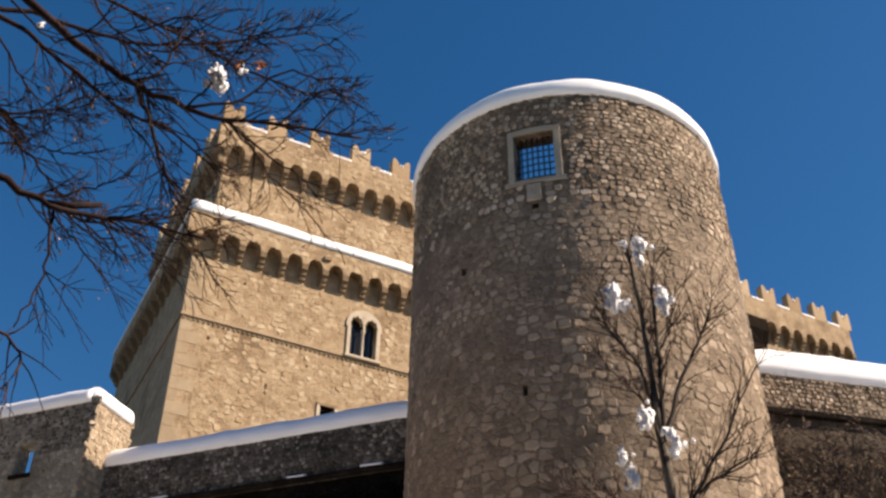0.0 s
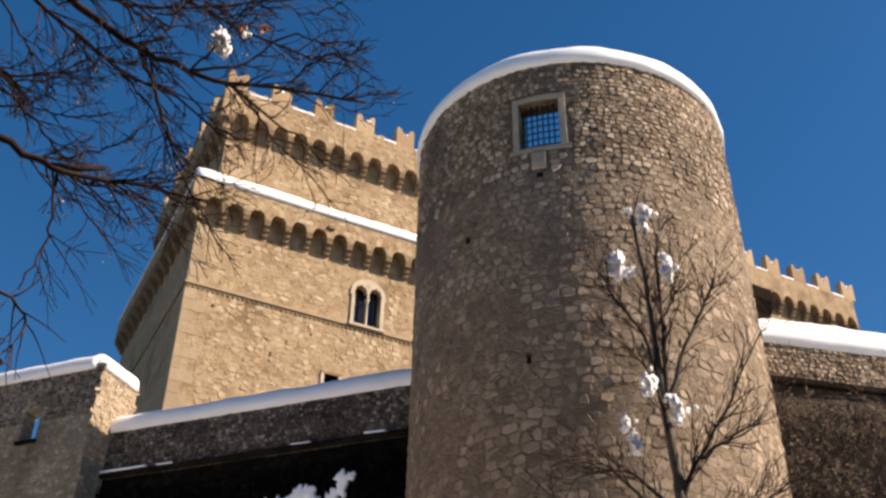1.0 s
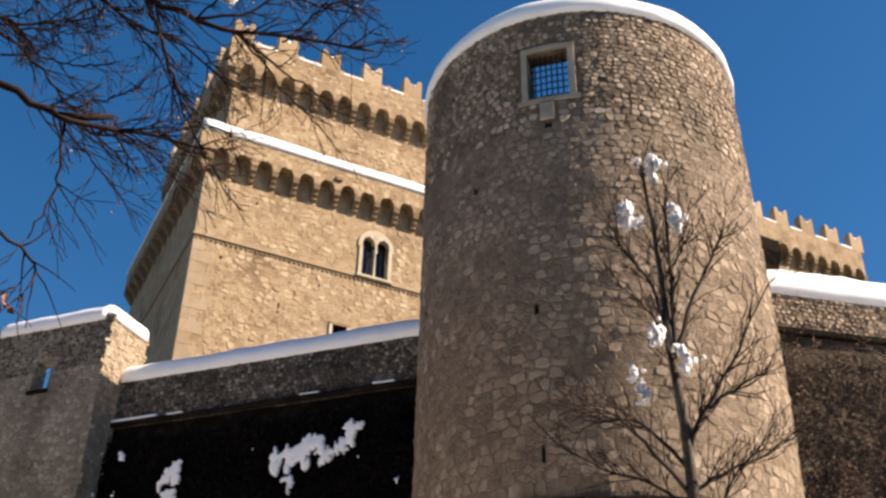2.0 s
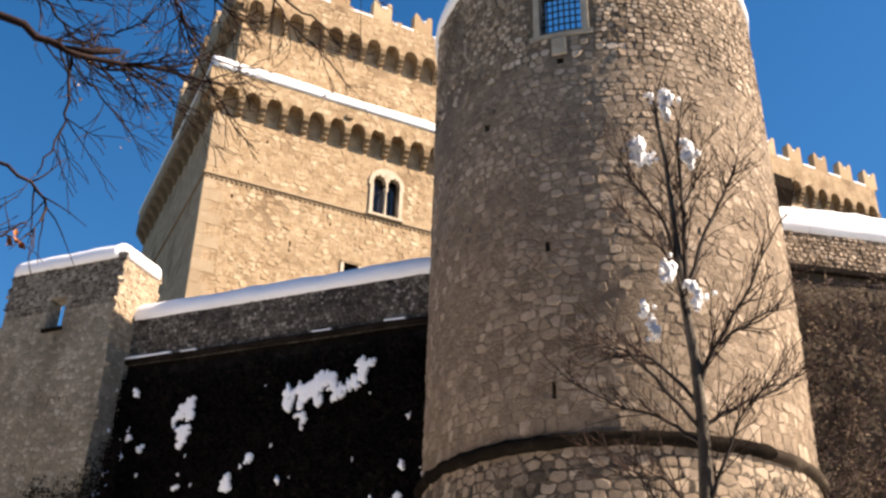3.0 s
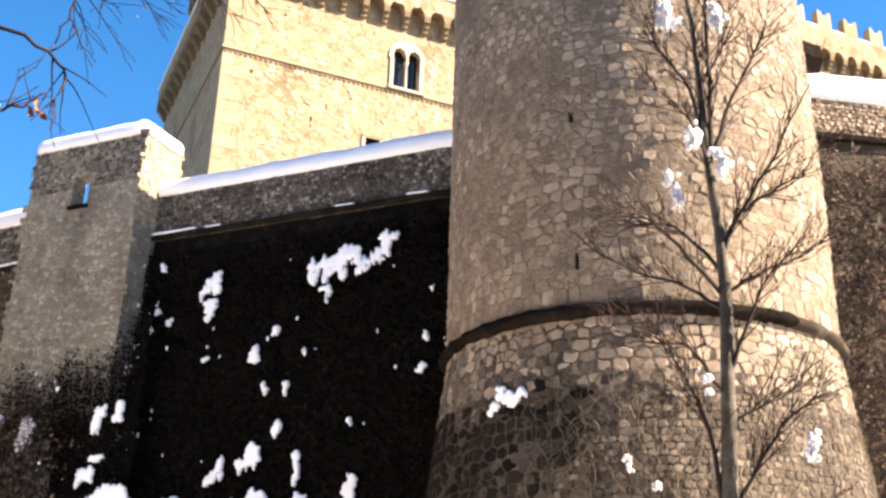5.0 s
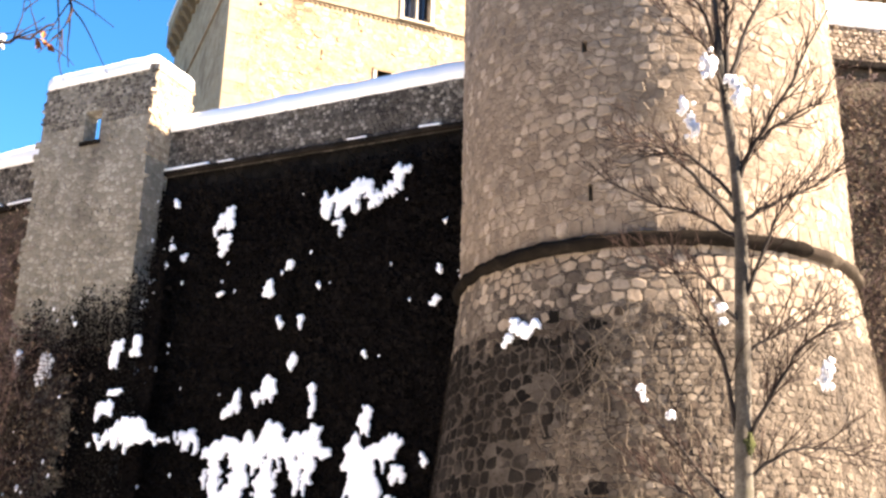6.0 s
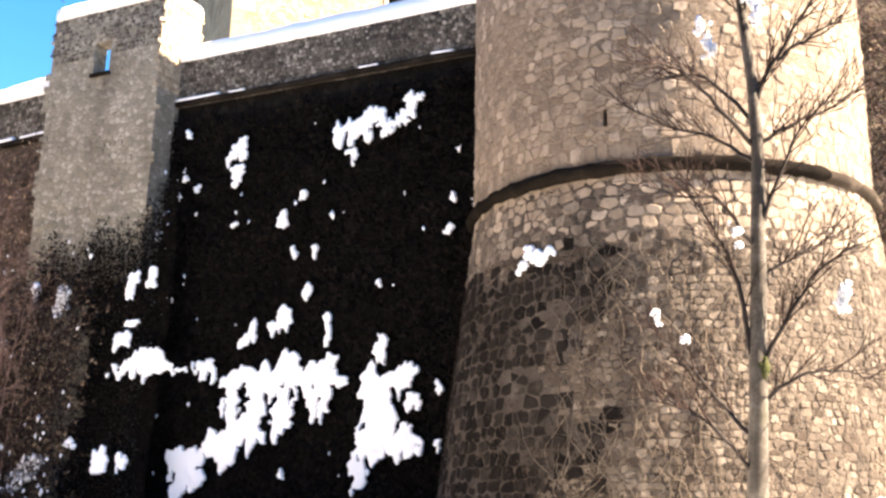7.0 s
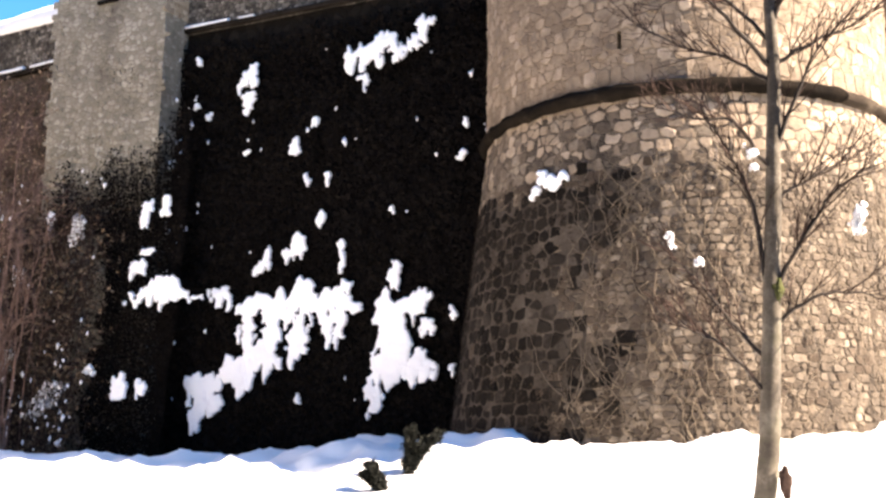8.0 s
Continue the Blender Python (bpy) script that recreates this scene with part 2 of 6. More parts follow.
M_SMUDGELEAF = material("dark_smudge_leaf", [(0.012, 0.009, 0.007), (0.026, 0.020, 0.015), (0.06, 0.047, 0.034)], scale=1.0, island=0.5, rough=0.95, bump=0.2, gloss=0.05)
M_ORANGE = material("orange_leaf", [(0.30, 0.11, 0.03), (0.42, 0.18, 0.06)], scale=4, rough=0.8, bump=0.2)
M_NEEDLE = material("dark_evergreen", [(0.0030, 0.0036, 0.0021), (0.0060, 0.0072, 0.0042), (0.0120, 0.0132, 0.0078)], scale=3, island=0.4, rough=0.8, bump=0.2)
M_MOSS = material("moss", [(0.03, 0.034, 0.010), (0.075, 0.082, 0.02)], scale=9, fine=60, bump=1.0, bump_far=0.02)
M_IRON = material("rusty_iron", [(0.02, 0.018, 0.018), (0.045, 0.035, 0.03)], scale=8, rough=0.7, bump=0.3, bump_far=0.005)
M_TIMBER_SHADE = material("dark_timber_and_shade", [(0.0113, 0.0090, 0.0072), (0.0200, 0.0150, 0.0105)], scale=5, rough=0.95, gloss=0.02)
glass = bpy.data.materials.new("dark_window_glass")
glass.use_nodes = True
gb = glass.node_tree.nodes["Principled BSDF"]
gb.inputs["Base Color"].default_value, gb.inputs["Roughness"].default_value = (0.012, 0.013, 0.016, 1), 0.12


# ---- builders ----
def mesh_of(name, verts, faces, smooth=False):
    me = bpy.data.meshes.new(name)
    me.from_pydata([tuple(v) for v in verts], [], faces)
    me.validate()
    if smooth:
        me.polygons.foreach_set("use_smooth", [True] * len(me.polygons))
    return me


def outward(me):
    bm = bmesh.new()
    bm.from_mesh(me)
    bmesh.ops.recalc_face_normals(bm, faces=bm.faces)
    bm.to_mesh(me)
    bm.free()
    return me


def part(name, data, mat, parent, label="", kind=""):
    """Links mesh data (or a bmesh) as one object under parent."""
    if isinstance(data, bmesh.types.BMesh):
        me = bpy.data.meshes.new(name)
        data.to_mesh(me)
        data.free()
        data = me
    if mat and not data.materials:
        data.materials.append(mat)
    ob = new(name, data)
    if parent:
        ob.parent = parent
    return tagged(ob, label, kind=kind)


def thing(name, m, label, category, group="", kind=""):
    ob = new(name)
    ob.empty_display_size = 0.3
    ob.matrix_world = m
    return tagged(ob, label, category, group, kind)


def rough_box(x0, x1, y0, y1, z0, z1, bevel=0.02, jitter=0.0, cut=0):
    bm = bmesh.new()
    bmesh.ops.create_cube(bm, size=1, matrix=Matrix.LocRotScale(((x0 + x1) / 2, (y0 + y1) / 2, (z0 + z1) / 2), None, (x1 - x0, y1 - y0, z1 - z0)))
    if bevel:
        bmesh.ops.bevel(bm, geom=bm.edges[:], offset=bevel, segments=2, affect="EDGES", profile=0.6)
    if cut:
        bmesh.ops.subdivide_edges(bm, edges=[e for e in bm.edges if e.calc_length() > 0.5], cuts=cut, use_grid_fill=True)
    if jitter:
        for v in bm.verts:
            v.co += noise.noise_vector(v.co * 2.3) * jitter
    return bm


def lathe(rings, th0, th1, steps, closed=False):
    """rings: (radius, z) from foot to top."""
    verts, faces = [], []
    cols = steps if closed else steps + 1
    for r, z in rings:
        for i in range(cols):
            a = th0 + (th1 - th0) * i / steps
            verts.append((r * math.cos(a), r * math.sin(a), z))
    for k in range(len(rings) - 1):
        for i in range(steps):
            j = (i + 1) % cols
            faces.append((k * cols + i, k * cols + j, (k + 1) * cols + j, (k + 1) * cols + i))
    return verts, faces


def wall_grid(us, zs, at, holes, depth):
    """A wall face over the grid us x zs; at(u, z, d) gives the place d metres inside the face. holes: (u0, u1, z0, z1, depth), whose
    edges lie on the grid, with reveals, and with a back where they don't go through."""
    verts, faces, index = [], [], {}

    def vert(u, z, d):
        key = (round(u, 5), round(z, 5), round(d, 5))
        if key not in index:
            index[key] = len(verts)
            verts.append(at(u, z, d))
        return index[key]

    for i in range(len(us) - 1):
        for k in range(len(zs) - 1):
            uc, zc = (us[i] + us[i + 1]) / 2, (zs[k] + zs[k + 1]) / 2
            if any(h[0] < uc < h[1] and h[2] < zc < h[3] for h in holes):
                continue
            faces.append([vert(us[i], zs[k], 0), vert(us[i + 1], zs[k], 0), vert(us[i + 1], zs[k + 1], 0), vert(us[i], zs[k + 1], 0)])
    for u0, u1, z0, z1, d in holes:
        ring = [(u0, z0), (u1, z0), (u1, z1), (u0, z1)]
        for (a, b), (c, e) in zip(ring, ring[1:] + ring[:1]):
            faces.append([vert(a, b, 0), vert(c, e, 0), vert(c, e, d), vert(a, b, d)])
        if d < depth:
            faces.append([vert(a, b, d) for a, b in ring])
    return verts, faces


def steps_with(lo, hi, step, marks):
    out = sorted(set([lo, hi] + [m for m in marks if lo < m < hi]))
    full = []
    for a, b in zip(out, out[1:]):
        n = max(1, round((b - a) / step))
        full += [a + (b - a) * i / n for i in range(n)]
    return full + [out[-1]]


def rubble_cells(rng, u0, u1, z0, z1, width, height, keep, tall=1.35):
    """Irregular stones that fill a wall: each is the region nearer to its own seed than to any other, as (u, z) corners."""
    seeds, z = [], z0
    while z < z1:
        h = height(z) * rng.uniform(0.8, 1.2)
        u = u0 - rng.uniform(0, width(z))
        while u < u1:
            w = width(z) * rng.uniform(0.5, 1.5)
            seeds.append((u + w / 2, (z + h / 2 + rng.uniform(-0.15, 0.15) * h) * tall, width(z)))
            if rng.random() < 0.12:
                seeds.append((u + w * 0.9, (z + h * rng.uniform(0.05, 0.95)) * tall, width(z) * 0.6))
            u += w
        z += h
    size = max(s[2] for s in seeds) * 1.6
    grid = {}
    for k, s in enumerate(seeds):
        grid.setdefault((int(s[0] // size), int(s[1] // size)), []).append(k)
    out = []
    for k, (x, y, w) in enumerate(seeds):
        if not keep(x, y / tall) or not (u0 < x < u1 and z0 < y / tall < z1):
            continue
        r = w * 1.1
        poly = [(x - r, y - r), (x + r, y - r), (x + r, y + r), (x - r, y + r)]
        gx, gy = int(x // size), int(y // size)
        for a in (-1, 0, 1):
            for b in (-1, 0, 1):
                for q in grid.get((gx + a, gy + b), ()):
                    if q == k:
                        continue
                    nx, ny = seeds[q][0] - x, seeds[q][1] - y
                    lim = (nx * nx + ny * ny) / 2
                    if lim > 2 * r * r:
                        continue
                    cut = []
                    for (ax, ay), (bx, by) in zip(poly, poly[1:] + poly[:1]):
                        da, db = (ax - x) * nx + (ay - y) * ny - lim, (bx - x) * nx + (by - y) * ny - lim
                        if da <= 0:
                            cut.append((ax, ay))
                        if (da < 0 < db) or (db < 0 < da):
                            t = da / (da - db)
                            cut.append((ax + (bx - ax) * t, ay + (by - ay) * t))
                    poly = cut
                    if len(poly) < 3:
                        break
                if len(poly) < 3:
                    break
        if len(poly) >= 3:
            out.append([(px, py / tall) for px, py in poly])
    return out


def stone_from(rng, poly, proud, joint):
    """A stone with worn corners on that outline: verts (u, z, d) and faces; d > 0 stands out of the wall."""
    cu, cz = sum(p[0] for p in poly) / len(poly), sum(p[1] for p in poly) / len(poly)
    rad = sum(math.hypot(p[0] - cu, p[1] - cz) for p in poly) / len(poly)
    k = max(0.4, 1 - joint / rad)
    worn = []
    for (ax, ay), (bx, by) in zip(poly, poly[1:] + poly[:1]):
        for t in (0.17, 0.83):
            j = rng.uniform(0.80, 1.10) * k
            worn.append((cu + (ax + (bx - ax) * t - cu) * j, cz + (ay + (by - ay) * t - cz) * j))
    n = len(worn)
    lean = 0.035 + 1.6 * proud
    su, sz, inset = rng.gauss(0, lean), rng.gauss(0, lean), rng.uniform(0.78, 0.9)
    verts = [(u, z, -0.03) for u, z in worn]
    verts += [(u, z, proud * 0.35 + (u - cu) * su * 0.3 + (z - cz) * sz * 0.3) for u, z in worn]
    verts += [(cu + (u - cu) * inset, cz + (z - cz) * inset, proud * rng.uniform(0.85, 1.12) + (u - cu) * su + (z - cz) * sz) for u, z in worn]
    faces = [(r * n + i, r * n + (i + 1) % n, (r + 1) * n + (i + 1) % n, (r + 1) * n + i) for r in (0, 1) for i in range(n)]
    return verts, faces + [tuple(range(2 * n, 3 * n))]


def joined_stones(rng, cells, at, proud, joint=0.012):
    verts, faces = [], []
    for poly in cells:
        vs, fs = stone_from(rng, poly, rng.uniform(*proud), joint * rng.uniform(0.6, 1.8))
        b = len(verts)
        verts += [at(u, z, -d) for u, z, d in vs]
        faces += [tuple(b + i for i in f) for f in fs]
    return mesh_of("rubble", verts, faces)


def tubes(paths, sides=5):
    """paths: lists of (place, radius)."""
    verts, faces = [], []
    for path in paths:
        up = Vector((0.31, 0.17, 0.93))
        b0 = len(verts)
        for i, (p, r) in enumerate(path):
            d = (Vector(path[min(i + 1, len(path) - 1)][0]) - Vector(path[max(i - 1, 0)][0]))
            d = d.normalized() if d.length > 1e-6 else Vector((0, 0, 1))
            a = d.cross(up)
            a = a.normalized() if a.length > 1e-3 else Vector((1, 0, 0))
            c = d.cross(a)
            for k in range(sides):
                t = 2 * math.pi * k / sides
                verts.append(Vector(p) + (a * math.cos(t) + c * math.sin(t)) * r)
        for i in range(len(path) - 1):
            for k in range(sides):
                j = (k + 1) % sides
                faces.append((b0 + i * sides + k, b0 + i * sides + j, b0 + (i + 1) * sides + j, b0 + (i + 1) * sides + k))
        faces.append(tuple(b0 + (len(path) - 1) * sides + k for k in range(sides)))
        faces.append(tuple(b0 + k for k in reversed(range(sides))))
    return mesh_of("tubes", verts, faces, True)


def smooth_path(points, r0, r1, n, rng, wobble=0.0):
    """A curve through the points, tapering from r0 to r1."""
    pts = [Vector(p) for p in points]
    out = []
    for i in range(n + 1):
        t = i / n * (len(pts) - 1)
        k = min(int(t), len(pts) - 2)
        f = t - k
        p0, p1, p2, p3 = pts[max(k - 1, 0)], pts[k], pts[k + 1], pts[min(k + 2, len(pts) - 1)]
        q = 0.5 * (2 * p1 + (p2 - p0) * f + (2 * p0 - 5 * p1 + 4 * p2 - p3) * f * f + (3 * p1 - p0 - 3 * p2 + p3) * f ** 3)
        if 0 < i < n:
            q = q + Vector((rng.uniform(-1, 1), rng.uniform(-1, 1), rng.uniform(-1, 1))) * wobble
        out.append((q, r0 + (r1 - r0) * (i / n) ** 0.8))
    return out


def twigs_from(path, rng, count, length, r, level, out, droop=0.0, start=0.25, spread=(0.5, 1.1), up=0.25, thin=0.0022):
    """Side shoots along a path, and shoots on those."""
    for _ in range(count):
        t = rng.uniform(start, 1.0)
        i = min(int(t * (len(path) - 1)), len(path) - 2)
        p = path[i][0].lerp(path[i + 1][0], rng.random())
        along = (path[i + 1][0] - path[i][0]).normalized()
        side = Vector((rng.gauss(0, 1), rng.gauss(0, 0.7), rng.gauss(0, 1)))
        side = (side - along * side.dot(along)).normalized()
        a = rng.uniform(*spread)
        d = (along * math.cos(a) + side * math.sin(a) + Vector((0, 0, up))).normalized()
        ln = length * rng.uniform(0.45, 1.15) * (1.15 - 0.6 * t)
        rr = min(r, path[i][1] * 0.75)
        sub = [(p, rr)]
        n = 5
        for k in range(1, n + 1):
            d = (d + Vector((rng.gauss(0, 0.11), rng.gauss(0, 0.11), rng.gauss(0, 0.11) - droop))).normalized()
            p = p + d * ln / n
            sub.append((p, max(rr * (1 - 0.7 * k / n), thin)))
        out.append(sub)
        if level > 0:
            twigs_from(sub, rng, rng.randint(2, 4), length * 0.5, rr * 0.65, level - 1, out, droop, 0.25, (0.25, 0.7), up, thin)


def snow_lump(rng, size, squash=(1, 1, 0.7)):
    bm = bmesh.new()
    bmesh.ops.create_icosphere(bm, subdivisions=3, radius=1)
    o = Vector((rng.uniform(-50, 50), rng.uniform(-50, 50), rng.uniform(-50, 50)))
    for v in bm.verts:
        k = 1 + 0.55 * noise.noise(v.co * 1.3 + o) + 0.3 * noise.noise(v.co * 3.1 + o)
        v.co = Vector((v.co.x * squash[0], v.co.y * squash[1], v.co.z * squash[2])) * size * k
    for f in bm.faces:
        f.smooth = True
    return bm


def snow_strip(points, width, thick, closed=False, seed=0.0, over=0.04, droop=0.06):
    """Snow lying along a wall top that follows the points: soft rounded shoulders, slightly overhanging and uneven."""
    pts = [Vector(p) for p in points]
    prof = [(-0.5, -droop), (-0.52, 0.25), (-0.46, 0.62), (-0.3, 0.9), (0.0, 1.0), (0.3, 0.92), (0.46, 0.62), (0.52, 0.25), (0.5, -droop)]
    verts, faces, n, m = [], [], len(pts), len(prof)
    for i, p in enumerate(pts):
        a, b = (pts[i - 1], pts[(i + 1) % n]) if closed else (pts[max(i - 1, 0)], pts[min(i + 1, n - 1)])
        d = (b - a).normalized()
        side = Vector((d.y, -d.x, 0)).normalized()
        t = thick * (1 + 0.13 * noise.noise(p * 0.9 + Vector((seed, 0, 0))) + 0.05 * noise.noise(p * 3.0))
        w = (width + 2 * over) * (1 + 0.05 * noise.noise(p * 1.7 + Vector((0, seed, 0))))
        for x, z in prof:
            q = p - side * (x * w) + Vector((0, 0, max(z, 0) * t if z > 0 else z))
            verts.append(q + noise.noise_vector(q * 2.7) * 0.012)
    for i in range(n if closed else n - 1):
        j = (i + 1) % n
        for k in range(m - 1):
            faces.append((i * m + k, j * m + k, j * m + k + 1, i * m + k + 1))
        faces.append((i * m + m - 1, j * m + m - 1, j * m, i * m))
    if not closed:
        faces += [tuple(range(m)), tuple((n - 1) * m + k for k in reversed(range(m)))]
    return outward(mesh_of("snow_cap", verts, faces, True))


def line(a, b, n):
    a, b = Vector(a), Vector(b)
    return [a.lerp(b, i / n) for i in range(n + 1)]


def leaves(rng, spots, size, tilt=0.7, slim=0.55):
    """Small creased leaves at (place, facing)."""
    verts, faces = [], []
    for p, nrm in spots:
        s = rng.uniform(*size)
        f = (Vector(nrm) + Vector((rng.gauss(0, tilt), rng.gauss(0, tilt), rng.gauss(0, tilt)))).normalized()
        a = f.orthogonal().normalized()
        a = (Matrix.Rotation(rng.uniform(0, 6.28), 3, f) @ a)
        b = f.cross(a)
        p = Vector(p)
        i = len(verts)
        verts += [p - a * s, p + b * s * slim + f * s * 0.25, p + a * s, p - b * s * slim + f * s * 0.25]
        faces += [(i, i + 1, i + 2), (i, i + 2, i + 3)]
    return mesh_of("leaves", verts, faces)


def ground_height(x, y):
    r = math.hypot(x, y)
    base = 0.078 * min(r, 21.0) if r < 21 else 1.64
    base += max(-0.36, min(0.25, 0.055 * x)) * min(1.0, r / 16) + 0.3 * max(0.0, 1 - max(0.0, math.hypot(x - 3.0, y - 20.3) - 4.4) / 3.5)
    fade = max(0.0, min(1.0, (60 - r) / 30))
    k = 1.0 if r > 3 else r / 3
    heap = max(0.0, 1 - abs(r - 18.5) / 5.0)
    return base + heap * (0.34 * noise.noise(Vector((x * 0.9, y * 0.5, 21))) + 0.26 * noise.noise(Vector((x * 1.9, y * 1.5, 31))) + 0.10 * noise.noise(Vector((x * 5, y * 4, 2))) + 0.05 * noise.noise(Vector((x * 13, y * 11, 6)))) + k * fade * (0.10 * noise.noise(Vector((x * 0.45, y * 0.45, 0.3))) + 0.07 * noise.noise(Vector((x * 1.4, y * 1.4, 4.0))) + 0.03 * noise.noise(Vector((x * 3.7, y * 3.7, 9.0))))


# ---- ground ----
def make_ground():
    verts, faces = [], []
    radii = [0.0] + [0.6 * i for i in range(1, 15)] + [9.2 + 0.10 * i for i in range(166)] + [27, 30, 36, 45, 60, 100, 200, 500, 1500, 3500]
    seg = 720
    for r in radii:
        for i in range(seg):
            a = 2 * math.pi * i / seg
            x, y = r * math.cos(a), r * math.sin(a)
            verts.append((x, y, ground_height(x, y)))
    for k in range(len(radii) - 1):
        for i in range(seg):
            j = (i + 1) % seg
            faces.append((k * seg + i, (k + 1) * seg + i, (k + 1) * seg + j, k * seg + j))
    me = mesh_of("ground", verts, faces, True)
    me.materials.append(M_SNOW)
    me.materials.append(M_FARDARK)
    far = radii.index(27) * seg
    me.polygons.foreach_set("material_index", [1 if k >= far else 0 for k in range(len(faces))])
    return tagged(part("ground", me, None, None), "deep white snow banked up against the castle wall", "snow", kind="structure")


make_ground()


def make_unseen_road():
    """A dark road under the walk, out of view, added to cut light bounced off the snow."""
    xs = [-60 + 2.4 * i for i in range(51)]
    ys = [-40 + 1.6 * i for i in range(31)]
    verts = [(x, y, ground_height(x, y) + 0.1) for y in ys for x in xs]
    n = len(xs)
    faces = [(k * n + i, k * n + i + 1, (k + 1) * n + i + 1, (k + 1) * n + i) for k in range(len(ys) - 1) for i in range(n - 1)]
    tagged(part("road", mesh_of("road", verts, faces, True), M_ASPHALT, None), "dark unseen asphalt road, added to cut light bounced off the snow", "road", kind="structure")


make_unseen_road()


def make_light_screens():
    """Plain screens to the south and west, never in view, added to shape sky and bounced light."""
    m = material("screen_plaster", [(0.11, 0.095, 0.08), (0.14, 0.122, 0.103), (0.18, 0.16, 0.136)], scale=0.6, fine=8, bump=0.3)
    for name, size, at in (("wall_south", (80, 0.5, 17), (0, -9, 8)), ("wall_west", (0.5, 60, 17), (-21, 17, 8))):
        bm = bmesh.new()
        bmesh.ops.create_cube(bm, size=1, matrix=Matrix.LocRotScale(at, None, size))
        tagged(part(name, bm, m, None), "plain grey unseen screen, added to shape sky and bounced light", "wall", kind="structure")


make_light_screens()

# ---- the round tower ----
TOWER_X, TOWER_Y, TOWER_R, TOWER_TOP, RING_Z = 3.03, 20.27, 3.7, 18.0, 7.18
FACE = radians(-98.5)          # the side of the tower that looks at the path


def tower_thin(z):
    """How much the radius has lost at height z: the upper part narrows, on its east side only."""
    return 0.115 * (max(0.0, z - 10.0) / 8.0) ** 1.3


def tower_radius(z):
    return TOWER_R - tower_thin(z) if z > 7.0 else TOWER_R + (7.0 - z) * 0.122


def on_tower(u, z, d):
    """u: metres round the tower from the side FACE, to the east; d: metres inside the face."""
    a = FACE + u / TOWER_R
    r = tower_radius(z) - d
    k = tower_thin(z)
    return Vector((r * math.cos(a) - 0.989 * k, r * math.sin(a) + 0.148 * k, z))


WIN = (-1.035, -0.162, 15.67, 16.90)
HOLES = [(-0.70, -0.56, 14.86, 15.02, 0.35), (-2.38, -2.25, 13.79, 13.97, 0.35), (-1.05, -0.96, 10.70, 10.92, 0.35), (-0.985, -0.915, 7.92, 8.22, 0.35),
         (1.30, 1.40, 11.9, 12.05, 0.3), (-1.75, -1.66, 4.75, 4.9, 0.3)]


def make_tower():
    tower = thing("round_tower", pose(TOWER_X, TOWER_Y, 0), "tall round rubble stone tower with snow on its rim", "tower")
    half = math.pi * TOWER_R
    holes = [(*WIN, 0.42)] + [h for h in HOLES if h[2] > 7.0]
    holes = [(a, b, c, d, min(e, 0.29) if (a, b, c, d) != WIN else e) for a, b, c, d, e in holes]
    us = steps_with(-half, half, 0.18, [v for h in holes for v in h[:2]])
    for z0, z1, mat in ((7.0, 15.0, M_MORTAR), (15.0, TOWER_TOP, M_MORTAR_TOP)):
        inside = [h for h in holes if z0 < h[2] < z1]
        v, f = wall_grid(us, steps_with(z0, z1, 0.3, [v for h in inside for v in h[2:4]]), on_tower, inside, 0.42)
        part("wall", mesh_of("wall", v, f), mat, tower)
    # the hollow top storey: inner face with the same opening, floor, flat rim
    rin = TOWER_R - 0.42
    thin = tower_thin(TOWER_TOP)
    aside = Matrix.Translation((-0.989 * thin, 0.148 * thin, 0))
    zi = steps_with(14.6, TOWER_TOP, 0.6, WIN[2:])
    v, f = wall_grid(us, zi, lambda u, z, d: on_tower(u, z, 0.42), [(*WIN, 0.42)], 0.42)
    f = [q for q in f if len(set(q)) == 4]
    part("inner_wall", mesh_of("inner_wall", v, f), M_MORTAR, tower)
    v, f = lathe([(0.01, 14.62), (rin, 14.62)], 0, 2 * math.pi, 64, True)
    part("floor", mesh_of("floor", v, f), M_MORTAR, tower).matrix_basis = aside
    v, f = lathe([(rin - thin - 0.01, TOWER_TOP - 0.01), (TOWER_R - thin + 0.02, TOWER_TOP - 0.01)], 0, 2 * math.pi, 96, True)
    part("rim", mesh_of("rim", v, f), M_MORTAR, tower).matrix_basis = aside
    holes = [h for h in HOLES if h[3] < 7.0]
    us = steps_with(-half, half, 0.2, [v for h in holes for v in h[:2]])
    v, f = wall_grid(us, steps_with(-0.3, 7.0, 0.35, [v for h in holes for v in h[2:4]]), on_tower, holes, 0.6)
    part("battered_foot", mesh_of("battered_foot", v, f), M_TALUS_MORTAR, tower, "battered foot of dark weathered rubble")
    # half-round moulding: blackened, its sunlit east arc painted a paler tan
    prof = [(TOWER_R - 0.02 + 0.16 * math.cos(a), RING_Z + 0.13 * math.sin(a)) for a in [radians(-100 + 20 * i) for i in range(11)]]
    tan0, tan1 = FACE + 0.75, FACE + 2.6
    for a0, a1, mat, label in ((tan1 - 2 * math.pi, tan0, M_RING, "blackened half-round stone moulding round the tower"), (tan0, tan1, M_RING_TAN, "half-round stone moulding, paler tan for its sunlit side")):
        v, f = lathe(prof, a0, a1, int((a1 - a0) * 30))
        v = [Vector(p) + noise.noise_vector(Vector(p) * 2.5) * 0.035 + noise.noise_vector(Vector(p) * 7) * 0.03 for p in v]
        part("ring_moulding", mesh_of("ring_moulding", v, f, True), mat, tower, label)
    ring = [(math.cos(2 * math.pi * i / 160) * (TOWER_R - thin - 0.2), math.sin(2 * math.pi * i / 160) * (TOWER_R - thin - 0.2), TOWER_TOP - 0.02) for i in range(160)]
